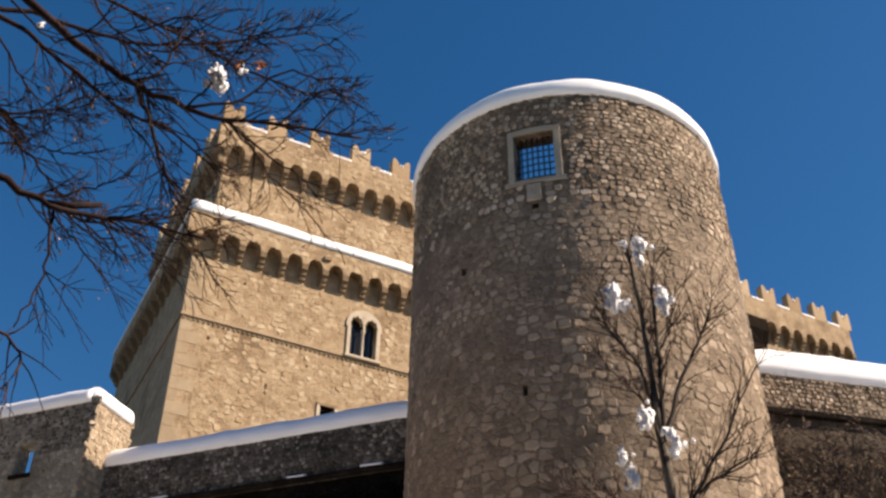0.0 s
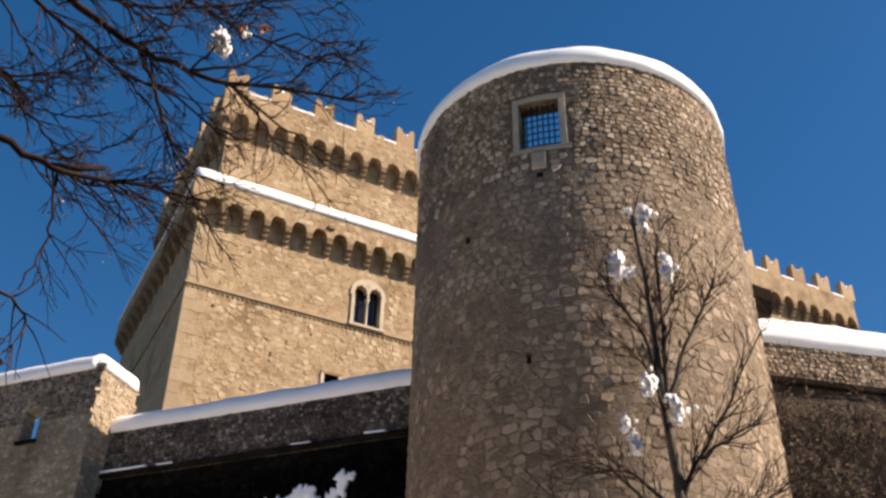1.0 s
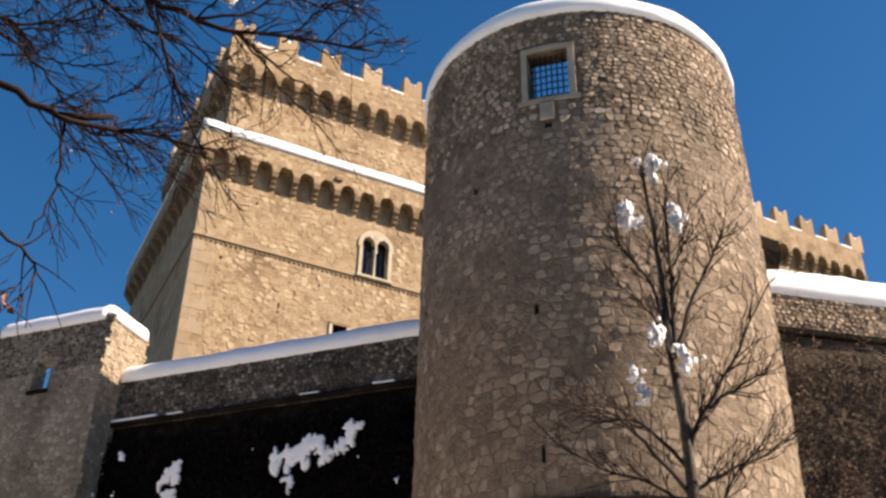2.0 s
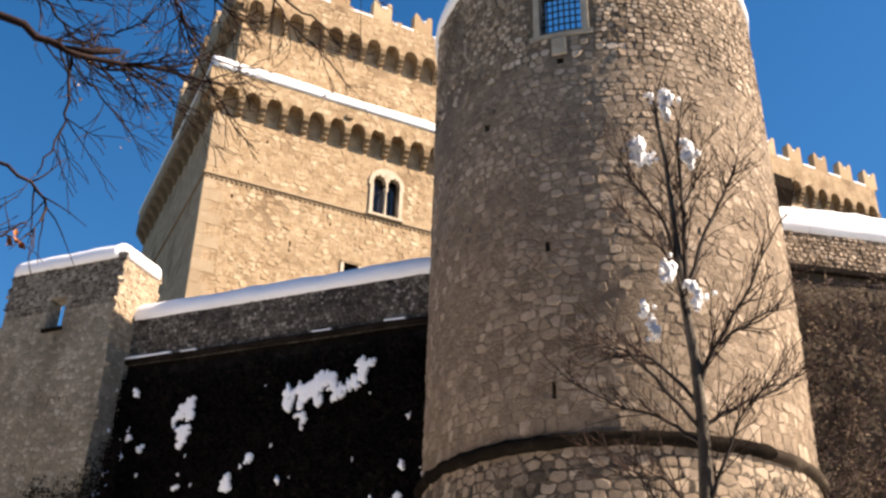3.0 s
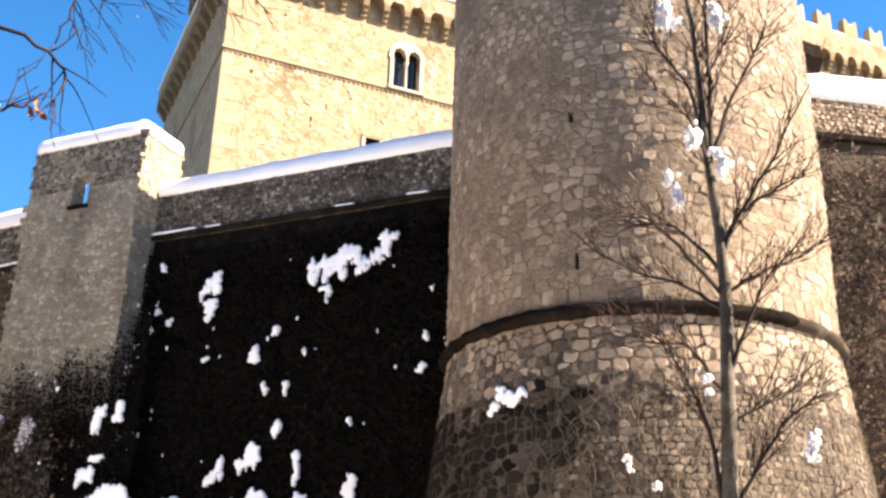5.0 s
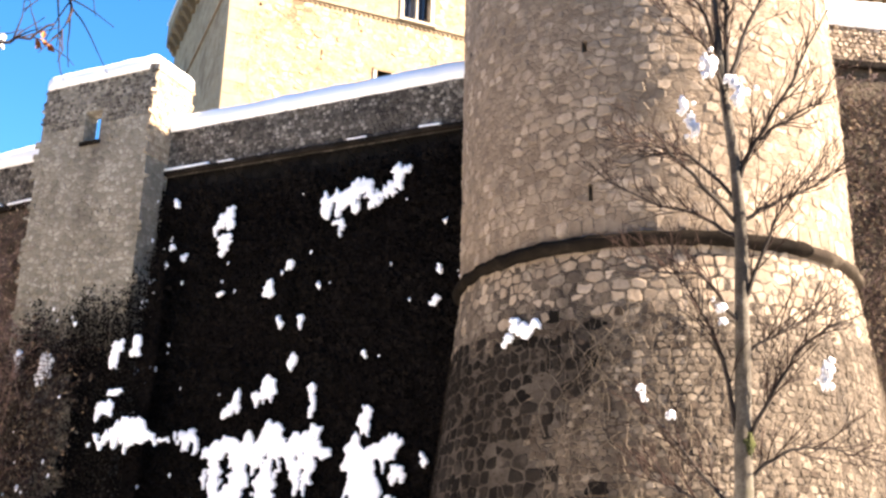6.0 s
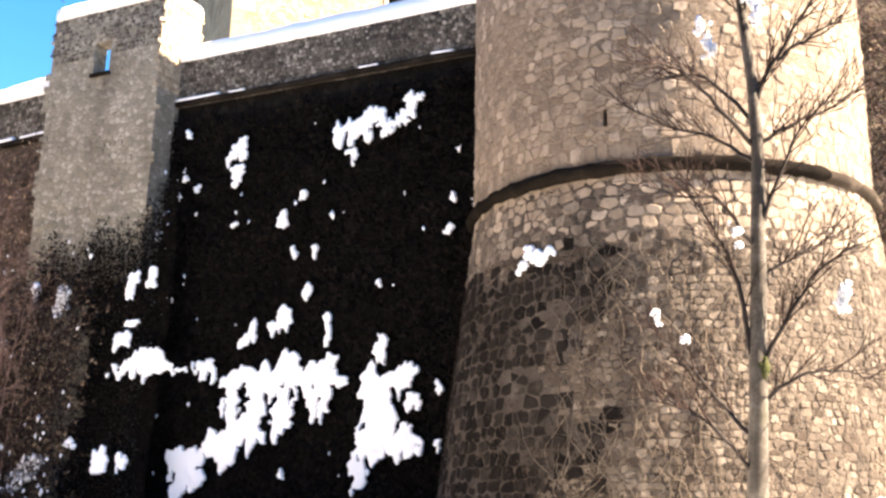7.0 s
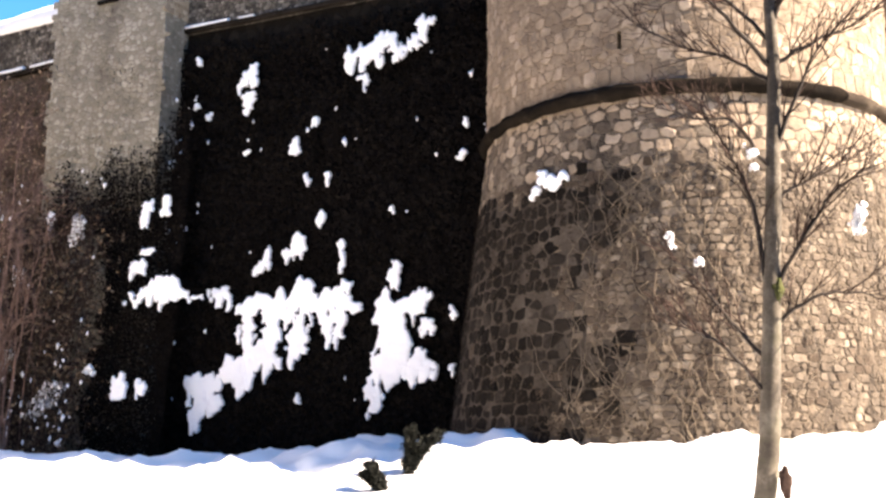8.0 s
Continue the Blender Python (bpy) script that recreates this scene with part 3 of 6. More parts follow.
    part("snow_cap", snow_strip(ring, 0.44, 0.47, True, 1.0, 0.06, 0.07), M_SNOW, tower, "thick white snow on the rim").matrix_basis = aside
    # the barred window
    w = part("window", lathe_free_panel(), M_FRAME, tower, "barred square window in pale cut stone")
    for name, u0, u1, z0, z1 in (("jamb", WIN[0] - 0.13, WIN[0], WIN[2] - 0.02, WIN[3] + 0.02), ("jamb", WIN[1], WIN[1] + 0.15, WIN[2] - 0.02, WIN[3] + 0.02),
                                 ("lintel", WIN[0] - 0.13, WIN[1] + 0.15, WIN[3] + 0.02, WIN[3] + 0.15), ("sill", WIN[0] - 0.22, WIN[1] + 0.22, WIN[2] - 0.13, WIN[2] - 0.02)):
        bm = rough_box(u0, u1, -0.03, 0.2, z0, z1, 0.012, 0.0, 2)
        for q in bm.verts:
            q.co = on_tower(q.co.x, q.co.z, q.co.y) + noise.noise_vector(q.co * 5) * 0.008
        part(name, bm, M_FRAME, w)
    for i in range(1, 7):
        u = WIN[0] + (WIN[1] - WIN[0]) * i / 7
        part("bar", tubes([[(on_tower(u, WIN[2] - 0.01, 0.16), 0.016), (on_tower(u, WIN[3] + 0.01, 0.16), 0.016)]], 6), M_IRON, w, "iron bar")
        z = WIN[2] + (WIN[3] - WIN[2]) * i / 7
        part("bar", tubes([[(on_tower(WIN[0] - 0.01, z, 0.19), 0.016), (on_tower((WIN[0] + WIN[1]) / 2, z, 0.188), 0.016), (on_tower(WIN[1] + 0.01, z, 0.19), 0.016)]], 6), M_IRON, w, "iron bar")
    return tower


def lathe_free_panel():
    """The pale block under the window's sill."""
    bm = rough_box(-0.79, -0.49, -0.045, 0.25, 15.08, 15.50, 0.02, 0.0, 2)
    for q in bm.verts:
        q.co = on_tower(q.co.x, q.co.z, q.co.y) + noise.noise_vector(q.co * 5) * 0.01
    return bm


tower = make_tower()


# ---- the curtain wall west of the tower, with its bastion ----
CURTAIN = pose(-0.69, 20.79, 0, 0, 0, -21.9)     # local x along the wall towards the tower, y into the castle
CURTAIN_TOP, LEDGE_Z = 12.3, 11.15


def curtain_face(z):
    """How far the wall stands out at height z."""
    return 0.0 if z > LEDGE_Z else 0.05 * (LEDGE_Z - z) - 0.06


def make_curtain():
    wall = thing("curtain_wall", CURTAIN, "grey rubble curtain wall with a snow-covered parapet", "castle wall")
    x0, x1 = -8.6, 1.6
    part("parapet", rough_box(x0, x1, 0, 0.75, LEDGE_Z - 0.1, CURTAIN_TOP, 0.03, 0.02, 14), M_CURTAIN, wall)
    v, f = [], []
    zs = [-0.3, 1.5, 3.5, 6, 8.5, LEDGE_Z - 0.02]
    for z in zs:
        d = curtain_face(z)
        v += [(x0, -d, z), (x1, -d, z), (x1, 1.2, z), (x0, 1.2, z)]
    for k in range(len(zs) - 1):
        for i in range(4):
            j = (i + 1) % 4
            f.append((4 * k + i, 4 * k + j, 4 * k + 4 + j, 4 * k + 4 + i))
    f.append(tuple(4 * (len(zs) - 1) + i for i in range(4)))
    # Near-black base: shade behind the leaves is put into the wall's colour.
    part("foot_wall", mesh_of("foot_wall", v, f), M_DARKWALL, wall, "dark wall under creeper, near-black for the shade behind the leaves")
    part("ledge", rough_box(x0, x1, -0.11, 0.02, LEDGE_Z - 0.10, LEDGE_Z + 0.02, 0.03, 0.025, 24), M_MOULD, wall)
    part("snow_cap", snow_strip(line((x0 + 0.7, 0.36, CURTAIN_TOP - 0.02), (x1, 0.36, CURTAIN_TOP - 0.02), 60), 0.72, 0.45, False, 3.0, 0.05), M_SNOW, wall, "thick rounded snow on the parapet")
    for a, b, t in ((-7.75, -6.5, 0.06), (-6.2, -5.8, 0.035), (-2.75, -2.3, 0.035), (-1.0, -0.5, 0.05)):
        part("ledge_snow", snow_strip(line((a, -0.06, LEDGE_Z + 0.03), (b, -0.06, LEDGE_Z + 0.03), 12), 0.10, t, False, a, 0.0, 0.01), M_SNOW, wall)
    return wall


curtain = make_curtain()

BASTION = pose(-8.17, 22.96, 0, 0, 0, -21.9)
BAS_W, BAS_D, BAS_TOP = 3.42, 1.42, 13.68
BWIN = (-2.03, -1.53, 11.95, 12.75)


def make_bastion():
    bas = thing("bastion", BASTION, "square grey bastion with a small window, capped with snow", "bastion")
    us = steps_with(-BAS_W, 0, 0.3, BWIN[:2])
    zs = steps_with(-0.3, BAS_TOP, 0.4, BWIN[2:])
    v, f = wall_grid(us, zs, lambda u, z, d: Vector((u, d, z)) + noise.noise_vector(Vector((u, d, z)) * 1.5) * 0.03 * (d < 0.01), [(*BWIN, 0.4)], 0.4)
    part("front_wall", mesh_of("front_wall", v, f), M_RENDERED, bas)
    v, f = wall_grid(us, zs, lambda u, z, d: Vector((u, 0.4, z)), [(*BWIN, 0.0)], -1)
    part("back_face", mesh_of("back_face", v, [q for q in f if len(set(q)) == 4]), M_RENDERED, bas)
    # Sunlit upper part paler, shaded lower part darker: the light is in the colours.
    part("side_wall", rough_box(-0.4, 0, 0.006, BAS_D, 11.4, BAS_TOP - 0.005, 0.0, 0.0, 4), M_SUNRUBBLE, bas)
    part("side_wall", rough_box(-0.4, 0, 0.006, BAS_D, -0.3, 11.4, 0.0, 0.0, 12), M_RENDERED, bas)
    part("side_wall", rough_box(-BAS_W, -BAS_W + 0.4, 0.006, 0.46, -0.3, BAS_TOP - 0.005, 0.0, 0.0, 12), M_RENDERED, bas)
    part("window_sill", rough_box(BWIN[0] - 0.05, BWIN[1] + 0.05, -0.07, 0.3, BWIN[2] - 0.09, BWIN[2], 0.015), M_MOULD, bas)
    part("sill_snow", snow_strip(line((BWIN[0] + 0.05, 0.1, BWIN[2]), (BWIN[1] - 0.02, 0.1, BWIN[2]), 8), 0.18, 0.06, False, 8.0, 0, 0.01), M_SNOW, bas)
    z = BAS_TOP - 0.02
    part("snow_cap", snow_strip(line((-BAS_W + 0.05, 0.25, z), (-0.2, 0.22, z), 24), 0.5, 0.37, False, 2.0, 0.05), M_SNOW, bas, "thick rounded snow")
    part("snow_cap", snow_strip(line((-0.22, 0.05, z), (-0.22, BAS_D - 0.05, z), 12), 0.44, 0.36, False, 6.0, 0.05), M_SNOW, bas, "thick rounded snow")
    part("snow_cap", snow_strip(line((-BAS_W + 0.22, 0.1, z), (-BAS_W + 0.22, 0.46, z), 5), 0.44, 0.36, False, 7.0, 0.05), M_SNOW, bas, "thick rounded snow")
    return bas


bastion = make_bastion()


def make_far_wall(name, m, x0, x1, top, ledge, wall_mat, foot_mat, snow, label, foot_lean=0.05):
    wall = thing(name, m, label, "castle wall")
    part("parapet", rough_box(x0, x1, 0, 0.75, ledge - 0.1, top, 0.03, 0.02, 14), wall_mat, wall)
    bm = rough_box(x0, x1, 0.0, 1.2, -0.3, ledge - 0.11, 0, 0, 16)
    for q in bm.verts:
        if q.co.y < 0.3:
            q.co.y -= max(0, foot_lean * (ledge - q.co.z)) + 0.06 * noise.noise(q.co * 1.3)
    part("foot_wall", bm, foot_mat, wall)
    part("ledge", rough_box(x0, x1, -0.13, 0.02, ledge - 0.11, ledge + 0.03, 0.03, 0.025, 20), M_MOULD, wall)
    part("snow_cap", snow_strip(line((x0 + 0.1, 0.36, top - 0.02), (x1, 0.36, top - 0.02), 60), 0.72, snow, False, x0, 0.05), M_SNOW, wall, "thick rounded snow on the parapet")
    return wall


WEST = pose(-11.8, 25.06, 0, 0, 0, -25)
west_wall = make_far_wall("curtain_wall", WEST, -14, 0.75, 12.1, 10.85, M_CURTAIN, M_CREEPER_WALL, 0.5, "grey rubble wall end with snow on top, behind the bastion")
part("ledge_snow", snow_strip(line((-2.6, -0.07, 10.88), (-0.9, -0.07, 10.88), 14), 0.14, 0.09, False, 4.0, 0.0, 0.01), M_SNOW, west_wall)
part("ledge_snow", snow_strip(line((-0.6, -0.07, 10.88), (0.5, -0.07, 10.88), 10), 0.14, 0.07, False, 5.0, 0.0, 0.01), M_SNOW, west_wall)
EAST = pose(6.74, 19.47, 0, 0, 0, 11)
EAST_LEDGE = 11.88
east_wall = make_far_wall("curtain_wall", EAST, -1.6, 16, 12.8, EAST_LEDGE, M_MORTAR, M_CREEPER_WALL, 0.70, "rubble curtain wall overgrown with dry brown creeper, snow on top", 0.04)

# ---- the keep ----
KEEP = pose(-9.94, 34.8, 0, 0, 0, 26.6)      # local x along the front, y into the building, corner at the origin
K_LEN, K_DEEP = 37.0, 13.0
Z_STRING, Z_CORBEL1, Z_SPRING1, Z_PAR1 = 23.6, 26.5, 27.15, 28.3
Z_CORBEL2, Z_SPRING2, Z_SILL2, Z_MERLON = 31.75, 32.4, 34.0, 35.1
SET, OUT, BAY = 0.68, 0.48, 0.908
BIF = (6.92, 8.08, 23.68, 25.3)       # the paired window: opening


def corbel_mesh():
    """A bracket of three rounded steps, 0.26 wide, growing out to -y."""
    prof = [(0.02, 0.0), (-0.06, 0.0), (-0.16, 0.05), (-0.18, 0.18), (-0.28, 0.22), (-0.32, 0.36), (-0.43, 0.42), (-0.47, 0.60), (-0.47, 0.68), (0.02, 0.68)]
    v = [(x, y, z) for x in (-0.13, 0.13) for y, z in prof]
    n = len(prof)
    f = [tuple(range(n)), tuple(reversed(range(n, 2 * n)))] + [(i, n + i, n + (i + 1) % n, (i + 1) % n) for i in range(n)]
    return outward(mesh_of("corbel", v, f))


def arch_band(count, z_spring, z_top, out, bay):
    """A parapet wall on small round arches, from x = 0, its front at y = -out."""
    v, f = [], []
    rad = bay / 2 - 0.14
    for b in range(count):
        x = b * bay
        arc = [(x, z_spring), (x + 0.14, z_spring)] + [(x + bay / 2 - rad * math.cos(a), z_spring + rad * math.sin(a) * 1.15) for a in [math.pi * i / 8 for i in range(1, 8)]] + [(x + bay - 0.14, z_spring), (x + bay, z_spring)]
        for (xa, za), (xb, zb) in zip(arc, arc[1:]):
            i = len(v)
            v += [(xa, -out, za), (xb, -out, zb), (xb, -out, z_top), (xa, -out, z_top), (xa, 0.02, za), (xb, 0.02, zb), (xa, 0.02 - 0.0, z_top), (xb, 0.02, z_top)]
            f += [(i, i + 1, i + 2, i + 3), (i, i + 4, i + 5, i + 1), (i + 3, i + 2, i + 7, i + 6)]
    i = len(v)
    w = count * bay
    v += [(0, -out, z_spring), (0, 0.02, z_spring), (0, 0.02, z_top), (0, -out, z_top), (w, -out, z_spring), (w, 0.02, z_spring), (w, 0.02, z_top), (w, -out, z_top)]
    f += [(i, i + 3, i + 2, i + 1), (i + 4, i + 5, i + 6, i + 7)]
    me = mesh_of("parapet", v, f)
    bm = bmesh.new()
    bm.from_mesh(me)
    bmesh.ops.remove_doubles(bm, verts=bm.verts, dist=0.0005)
    bmesh.ops.recalc_face_normals(bm, faces=bm.faces)
    bm.to_mesh(me)
    bm.free()
    return me


def merlon_mesh(w=0.9, h=1.12, d=0.42):
    """A swallow-tail merlon, foot at z = 0, front at y = 0."""
    prof = [(-w / 2, 0), (w / 2, 0), (w / 2, h * 0.90), (w * 0.42, h), (w * 0.26, h * 0.93), (0, h * 0.56), (-w * 0.26, h * 0.93), (-w * 0.42, h), (-w / 2, h * 0.90)]
    v = [(x, y, z) for y in (0, d) for x, z in prof]
    n = len(prof)
    f = [(0, 1, 2, 3, 4, 5), (0, 5, 6, 7, 8), (n, n + 5, n + 4, n + 3, n + 2, n + 1), (n, n + 8, n + 7, n + 6, n + 5)] + [(i, n + i, n + (i + 1) % n, (i + 1) % n) for i in range(n)]
    me = outward(mesh_of("merlon", v, f))
    return me


def make_keep():
    keep = thing("castle_keep", KEEP, "square sunlit castle keep with corbelled parapets, swallow-tail merlons and snow", "castle")
    win2 = (5.9, 6.5, 20.1, 21.15)
    putlogs = [(x, x + 0.1, z, z + 0.14, 0.3) for x, z in ((1.1, 22.75), (3.2, 22.2), (0.55, 21.55), (5.15, 22.6), (2.2, 25.6), (4.6, 25.75), (8.6, 25.7))]
    slit = (3.6, 3.68, 21.05, 21.5, 0.3)
    holes = [(BIF[0], BIF[1], BIF[2], BIF[3] + 0.34, 0.45), (*win2, 0.45), slit] + putlogs
    us = steps_with(0, K_LEN, 1.2, [v for h in holes for v in h[:2]])
    zs = steps_with(0, Z_PAR1 - 0.3, 1.5, [v for h in holes for v in h[2:4]])
    v, f = wall_grid(us, zs, lambda u, z, d: Vector((u, d, z)), holes, 9)
    part("front_wall", mesh_of("front_wall", v, f), M_KEEP, keep)
    part("side_wall", rough_box(0.004, 0.6, 0.004, K_DEEP, 0, Z_PAR1 - 0.3, 0, 0, 10), M_KEEP, keep)
    part("far_wall", rough_box(K_LEN - 0.6, K_LEN, 0.004, K_DEEP, 0, Z_PAR1 - 0.3, 0, 0, 6), M_KEEP, keep)
    part("walk_slab", rough_box(0.05, K_LEN - 0.05, 0.05, K_DEEP, Z_PAR1 - 0.7, Z_PAR1 - 0.35, 0), M_KEEP, keep)
    part("upper_storey", rough_box(SET, K_LEN - 0.1, SET, K_DEEP - SET, Z_PAR1 - 0.5, Z_SILL2 - 0.02, 0.0, 0.0, 20), M_KEEP, keep)
    # string course with a small dentil band
    part("string_course", rough_box(-0.07, K_LEN, -0.07, 0.0, Z_STRING - 0.06, Z_STRING + 0.05, 0.02), M_QUOIN, keep)
    part("string_course", rough_box(-0.07, 0.0, 0.002, K_DEEP, Z_STRING - 0.06, Z_STRING + 0.05, 0.02), M_QUOIN, keep)
    dent = rough_box(-0.045, 0.045, -0.05, 0.0, -0.075, 0.0, 0.012)
    me = bpy.data.meshes.new("dentil")
    dent.to_mesh(me)
    dent.free()
    for i in range(70):
        part("dentil", me, M_KEEP_TRIM, keep).location = (0.1 + 0.2 * i, 0, Z_STRING - 0.13)
    # pale corner stones, long and short in turn
    for i in range(22):
        z = 15.4 + 0.5 * i
        if abs(z + 0.24 - Z_STRING) < 0.34 or z > Z_CORBEL1 - 0.5:
            continue
        w1, w2 = ((0.8, 0.45), (0.42, 0.85))[i % 2]
        part("quoin", rough_box(-0.012, w1 + 0.1 * math.sin(i * 2.7), -0.012, w2, z, z + 0.492, 0.008, 0.01, 1), M_QUOIN, keep)
    # parapets on arches, round the front and the west side
    corbel = corbel_mesh()
    turn = Matrix.Rotation(radians(-90), 4, "Z")
    for z0, zs_, z1, inset, label in ((Z_CORBEL1, Z_SPRING1, Z_PAR1, 0.0, "lower"), (Z_CORBEL2, Z_SPRING2, Z_SILL2, SET, "upper")):
        n = 40
        n2 = int((K_DEEP - 2 * inset) / BAY)
        front = part("parapet", arch_band(n, zs_, z1, OUT, BAY), M_KEEP, keep)
        front.location = (inset, inset, 0)
        side = part("parapet", arch_band(n2, zs_, z1, OUT, BAY), M_KEEP, keep)
        side.matrix_basis = Matrix.Translation((inset, inset + n2 * BAY, 0)) @ turn
        part("corner_block", rough_box(inset - OUT, inset + 0.005, inset - OUT, inset + 0.005, zs_ - 0.02, z1, 0.0), M_KEEP, keep)
        for i in range(n + 1):
            part("corbel", corbel, M_KEEP_TRIM, keep).location = (inset + i * BAY, inset, z0)
        for i in range(1, n2 + 1):
            part("corbel", corbel, M_KEEP_TRIM, keep).matrix_basis = Matrix.Translation((inset, inset + i * BAY, z0)) @ turn
    # quoin bracket under the corner
    part("corner_corbel", rough_box(-0.34, 0.02, -0.34, 0.02, Z_CORBEL1 - 0.05, Z_SPRING1, 0.1), M_KEEP_TRIM, keep, "pale corner bracket")
    part("corner_corbel", rough_box(SET - 0.34, SET + 0.02, SET - 0.34, SET + 0.02, Z_CORBEL2 - 0.05, Z_SPRING2, 0.1), M_KEEP_TRIM, keep, "pale corner bracket")
    part("snow_strip", snow_strip(line((-OUT + 0.02, -OUT + 0.28, Z_PAR1 - 0.02), (K_LEN, -OUT + 0.28, Z_PAR1 - 0.02), 120), 0.56, 0.54, False, 11.0, 0.04), M_SNOW, keep, "snow along the lower parapet")
    part("snow_strip", snow_strip(line((-OUT + 0.22, -OUT + 0.3, Z_PAR1 - 0.02), (-OUT + 0.22, K_DEEP, Z_PAR1 - 0.02), 50), 0.44, 0.16, False, 12.0, 0.02), M_SNOW, keep, "snow along the lower parapet")
    merlon = merlon_mesh()
    rng = random.Random(3)
    y0 = SET - OUT
    step = 2.054
    count = 19
    for i in range(count):
        x = y0 + 0.5 + min(i, 14) * step + max(0, i - 14) * 1.83
        m = part("merlon", merlon, M_KEEPSTONE, keep)
        m.location = (x, y0, Z_SILL2 - 0.02)
        lump = part("snow_tuft", snow_lump(rng, 0.17, (1.2, 1.2, 0.8)), M_SNOW, m)
        lump.location = (0.06, 0.22, 0.78)
        if i < count - 1:
            part("snow_strip", snow_strip(line((x + 0.48, y0 + 0.22, Z_SILL2 - 0.02), (x + (step if i < 14 else 1.83) - 0.48, y0 + 0.22, Z_SILL2 - 0.02), 8), 0.42, 0.17, False, x, 0.02, 0.02), M_SNOW, keep)
    for i in range(1, 6):
        m = part("merlon", merlon, M_KEEP, keep)
        m.matrix_basis = Matrix.Translation((y0, y0 + 0.5 + i * step, Z_SILL2 - 0.02)) @ turn
        part("snow_strip", snow_strip(line((y0 + 0.22, y0 + i * step - step + 1.0, Z_SILL2 - 0.02), (y0 + 0.22, y0 + i * step, Z_SILL2 - 0.02), 6), 0.4, 0.14, False, i, 0.02, 0.02), M_SNOW, keep)
    # paired window with a pale surround
    cx = (BIF[0] + BIF[1]) / 2
    win = part("paired_window", two_light_head(cx), M_PALE, keep, "paired arched window with pale stone surround")
    for x in (BIF[0] - 0.16, BIF[1]):
        part("jamb", rough_box(x, x + 0.16, -0.07, 0.3, BIF[2], BIF[3] - 0.2, 0.015, 0.005, 2), M_PALE, win)
    part("window_sill", rough_box(BIF[0] - 0.22, BIF[1] + 0.22, -0.15, 0.3, BIF[2] - 0.09, BIF[2] + 0.03, 0.02), M_PALE, win)
    part("column", tubes([[((cx, 0.05, BIF[2]), 0.085), ((cx, 0.05, BIF[2] + 0.12), 0.055), ((cx, 0.05, BIF[3] - 0.42), 0.05), ((cx, 0.05, BIF[3] - 0.36), 0.09), ((cx, 0.05, BIF[3] - 0.25), 0.10)]], 12), M_PALE, win)
    for a, b in ((BIF[0] + 0.005, cx - 0.01), (cx + 0.01, BIF[1] - 0.005)):
        part("pane", rough_box(a, b, 0.30, 0.33, BIF[2] + 0.03, BIF[3] + 0.3, 0), glass, win, "dark glass")
        part("glazing_bar", rough_box((a + b) / 2 - 0.02, (a + b) / 2 + 0.02, 0.27, 0.298, BIF[2] + 0.03, BIF[3] - 0.05, 0.004), M_TIMBER_SHADE, win)
    w2 = part("window", rough_box(win2[0] - 0.14, win2[1] + 0.14, -0.05, 0.3, win2[3], win2[3] + 0.12, 0.015), M_KEEP_TRIM, keep, "plain window partly hidden by the wall")
    for x in (win2[0] - 0.14, win2[1]):
        part("jamb", rough_box(x, x + 0.14, -0.05, 0.3, win2[2], win2[3] - 0.002, 0.012), M_PALE, w2)
    part("pane", rough_box(win2[0], win2[1], 0.32, 0.35, win2[2], win2[3], 0), glass, w2)
    part("stub", rough_box(5.3, 5.62, -OUT - 0.1, -OUT + 0.03, Z_PAR1 - 0.72, Z_PAR1 - 0.52, 0.03, 0.03, 2), M_KEEP_TRIM, keep, "broken stone stub")
    # a shaded stone bracket under the upper parapet, its shade painted near-black
    y1 = SET - OUT + 0.01
    bm = rough_box(28.3, 30.1, y1 - 0.7, y1, 30.0, 32.2, 0.03, 0.03, 2)
    for q in bm.verts:
        if q.co.z < 31.4:
            q.co.y += 0.45 * (y1 - q.co.y)
    box = part("hoarding_box", bm, M_TIMBER_SHADE, keep, "corbelled stone bracket, its shade painted as a dark box")
    shade_corbel = corbel_mesh()
    for x in (28.7, 29.6):
        part("bracket", shade_corbel, M_TIMBER_SHADE, box).matrix_basis = Matrix.LocRotScale((x, SET + 0.0, 29.2), None, (2.4, 1.35, 2.0))
    return keep


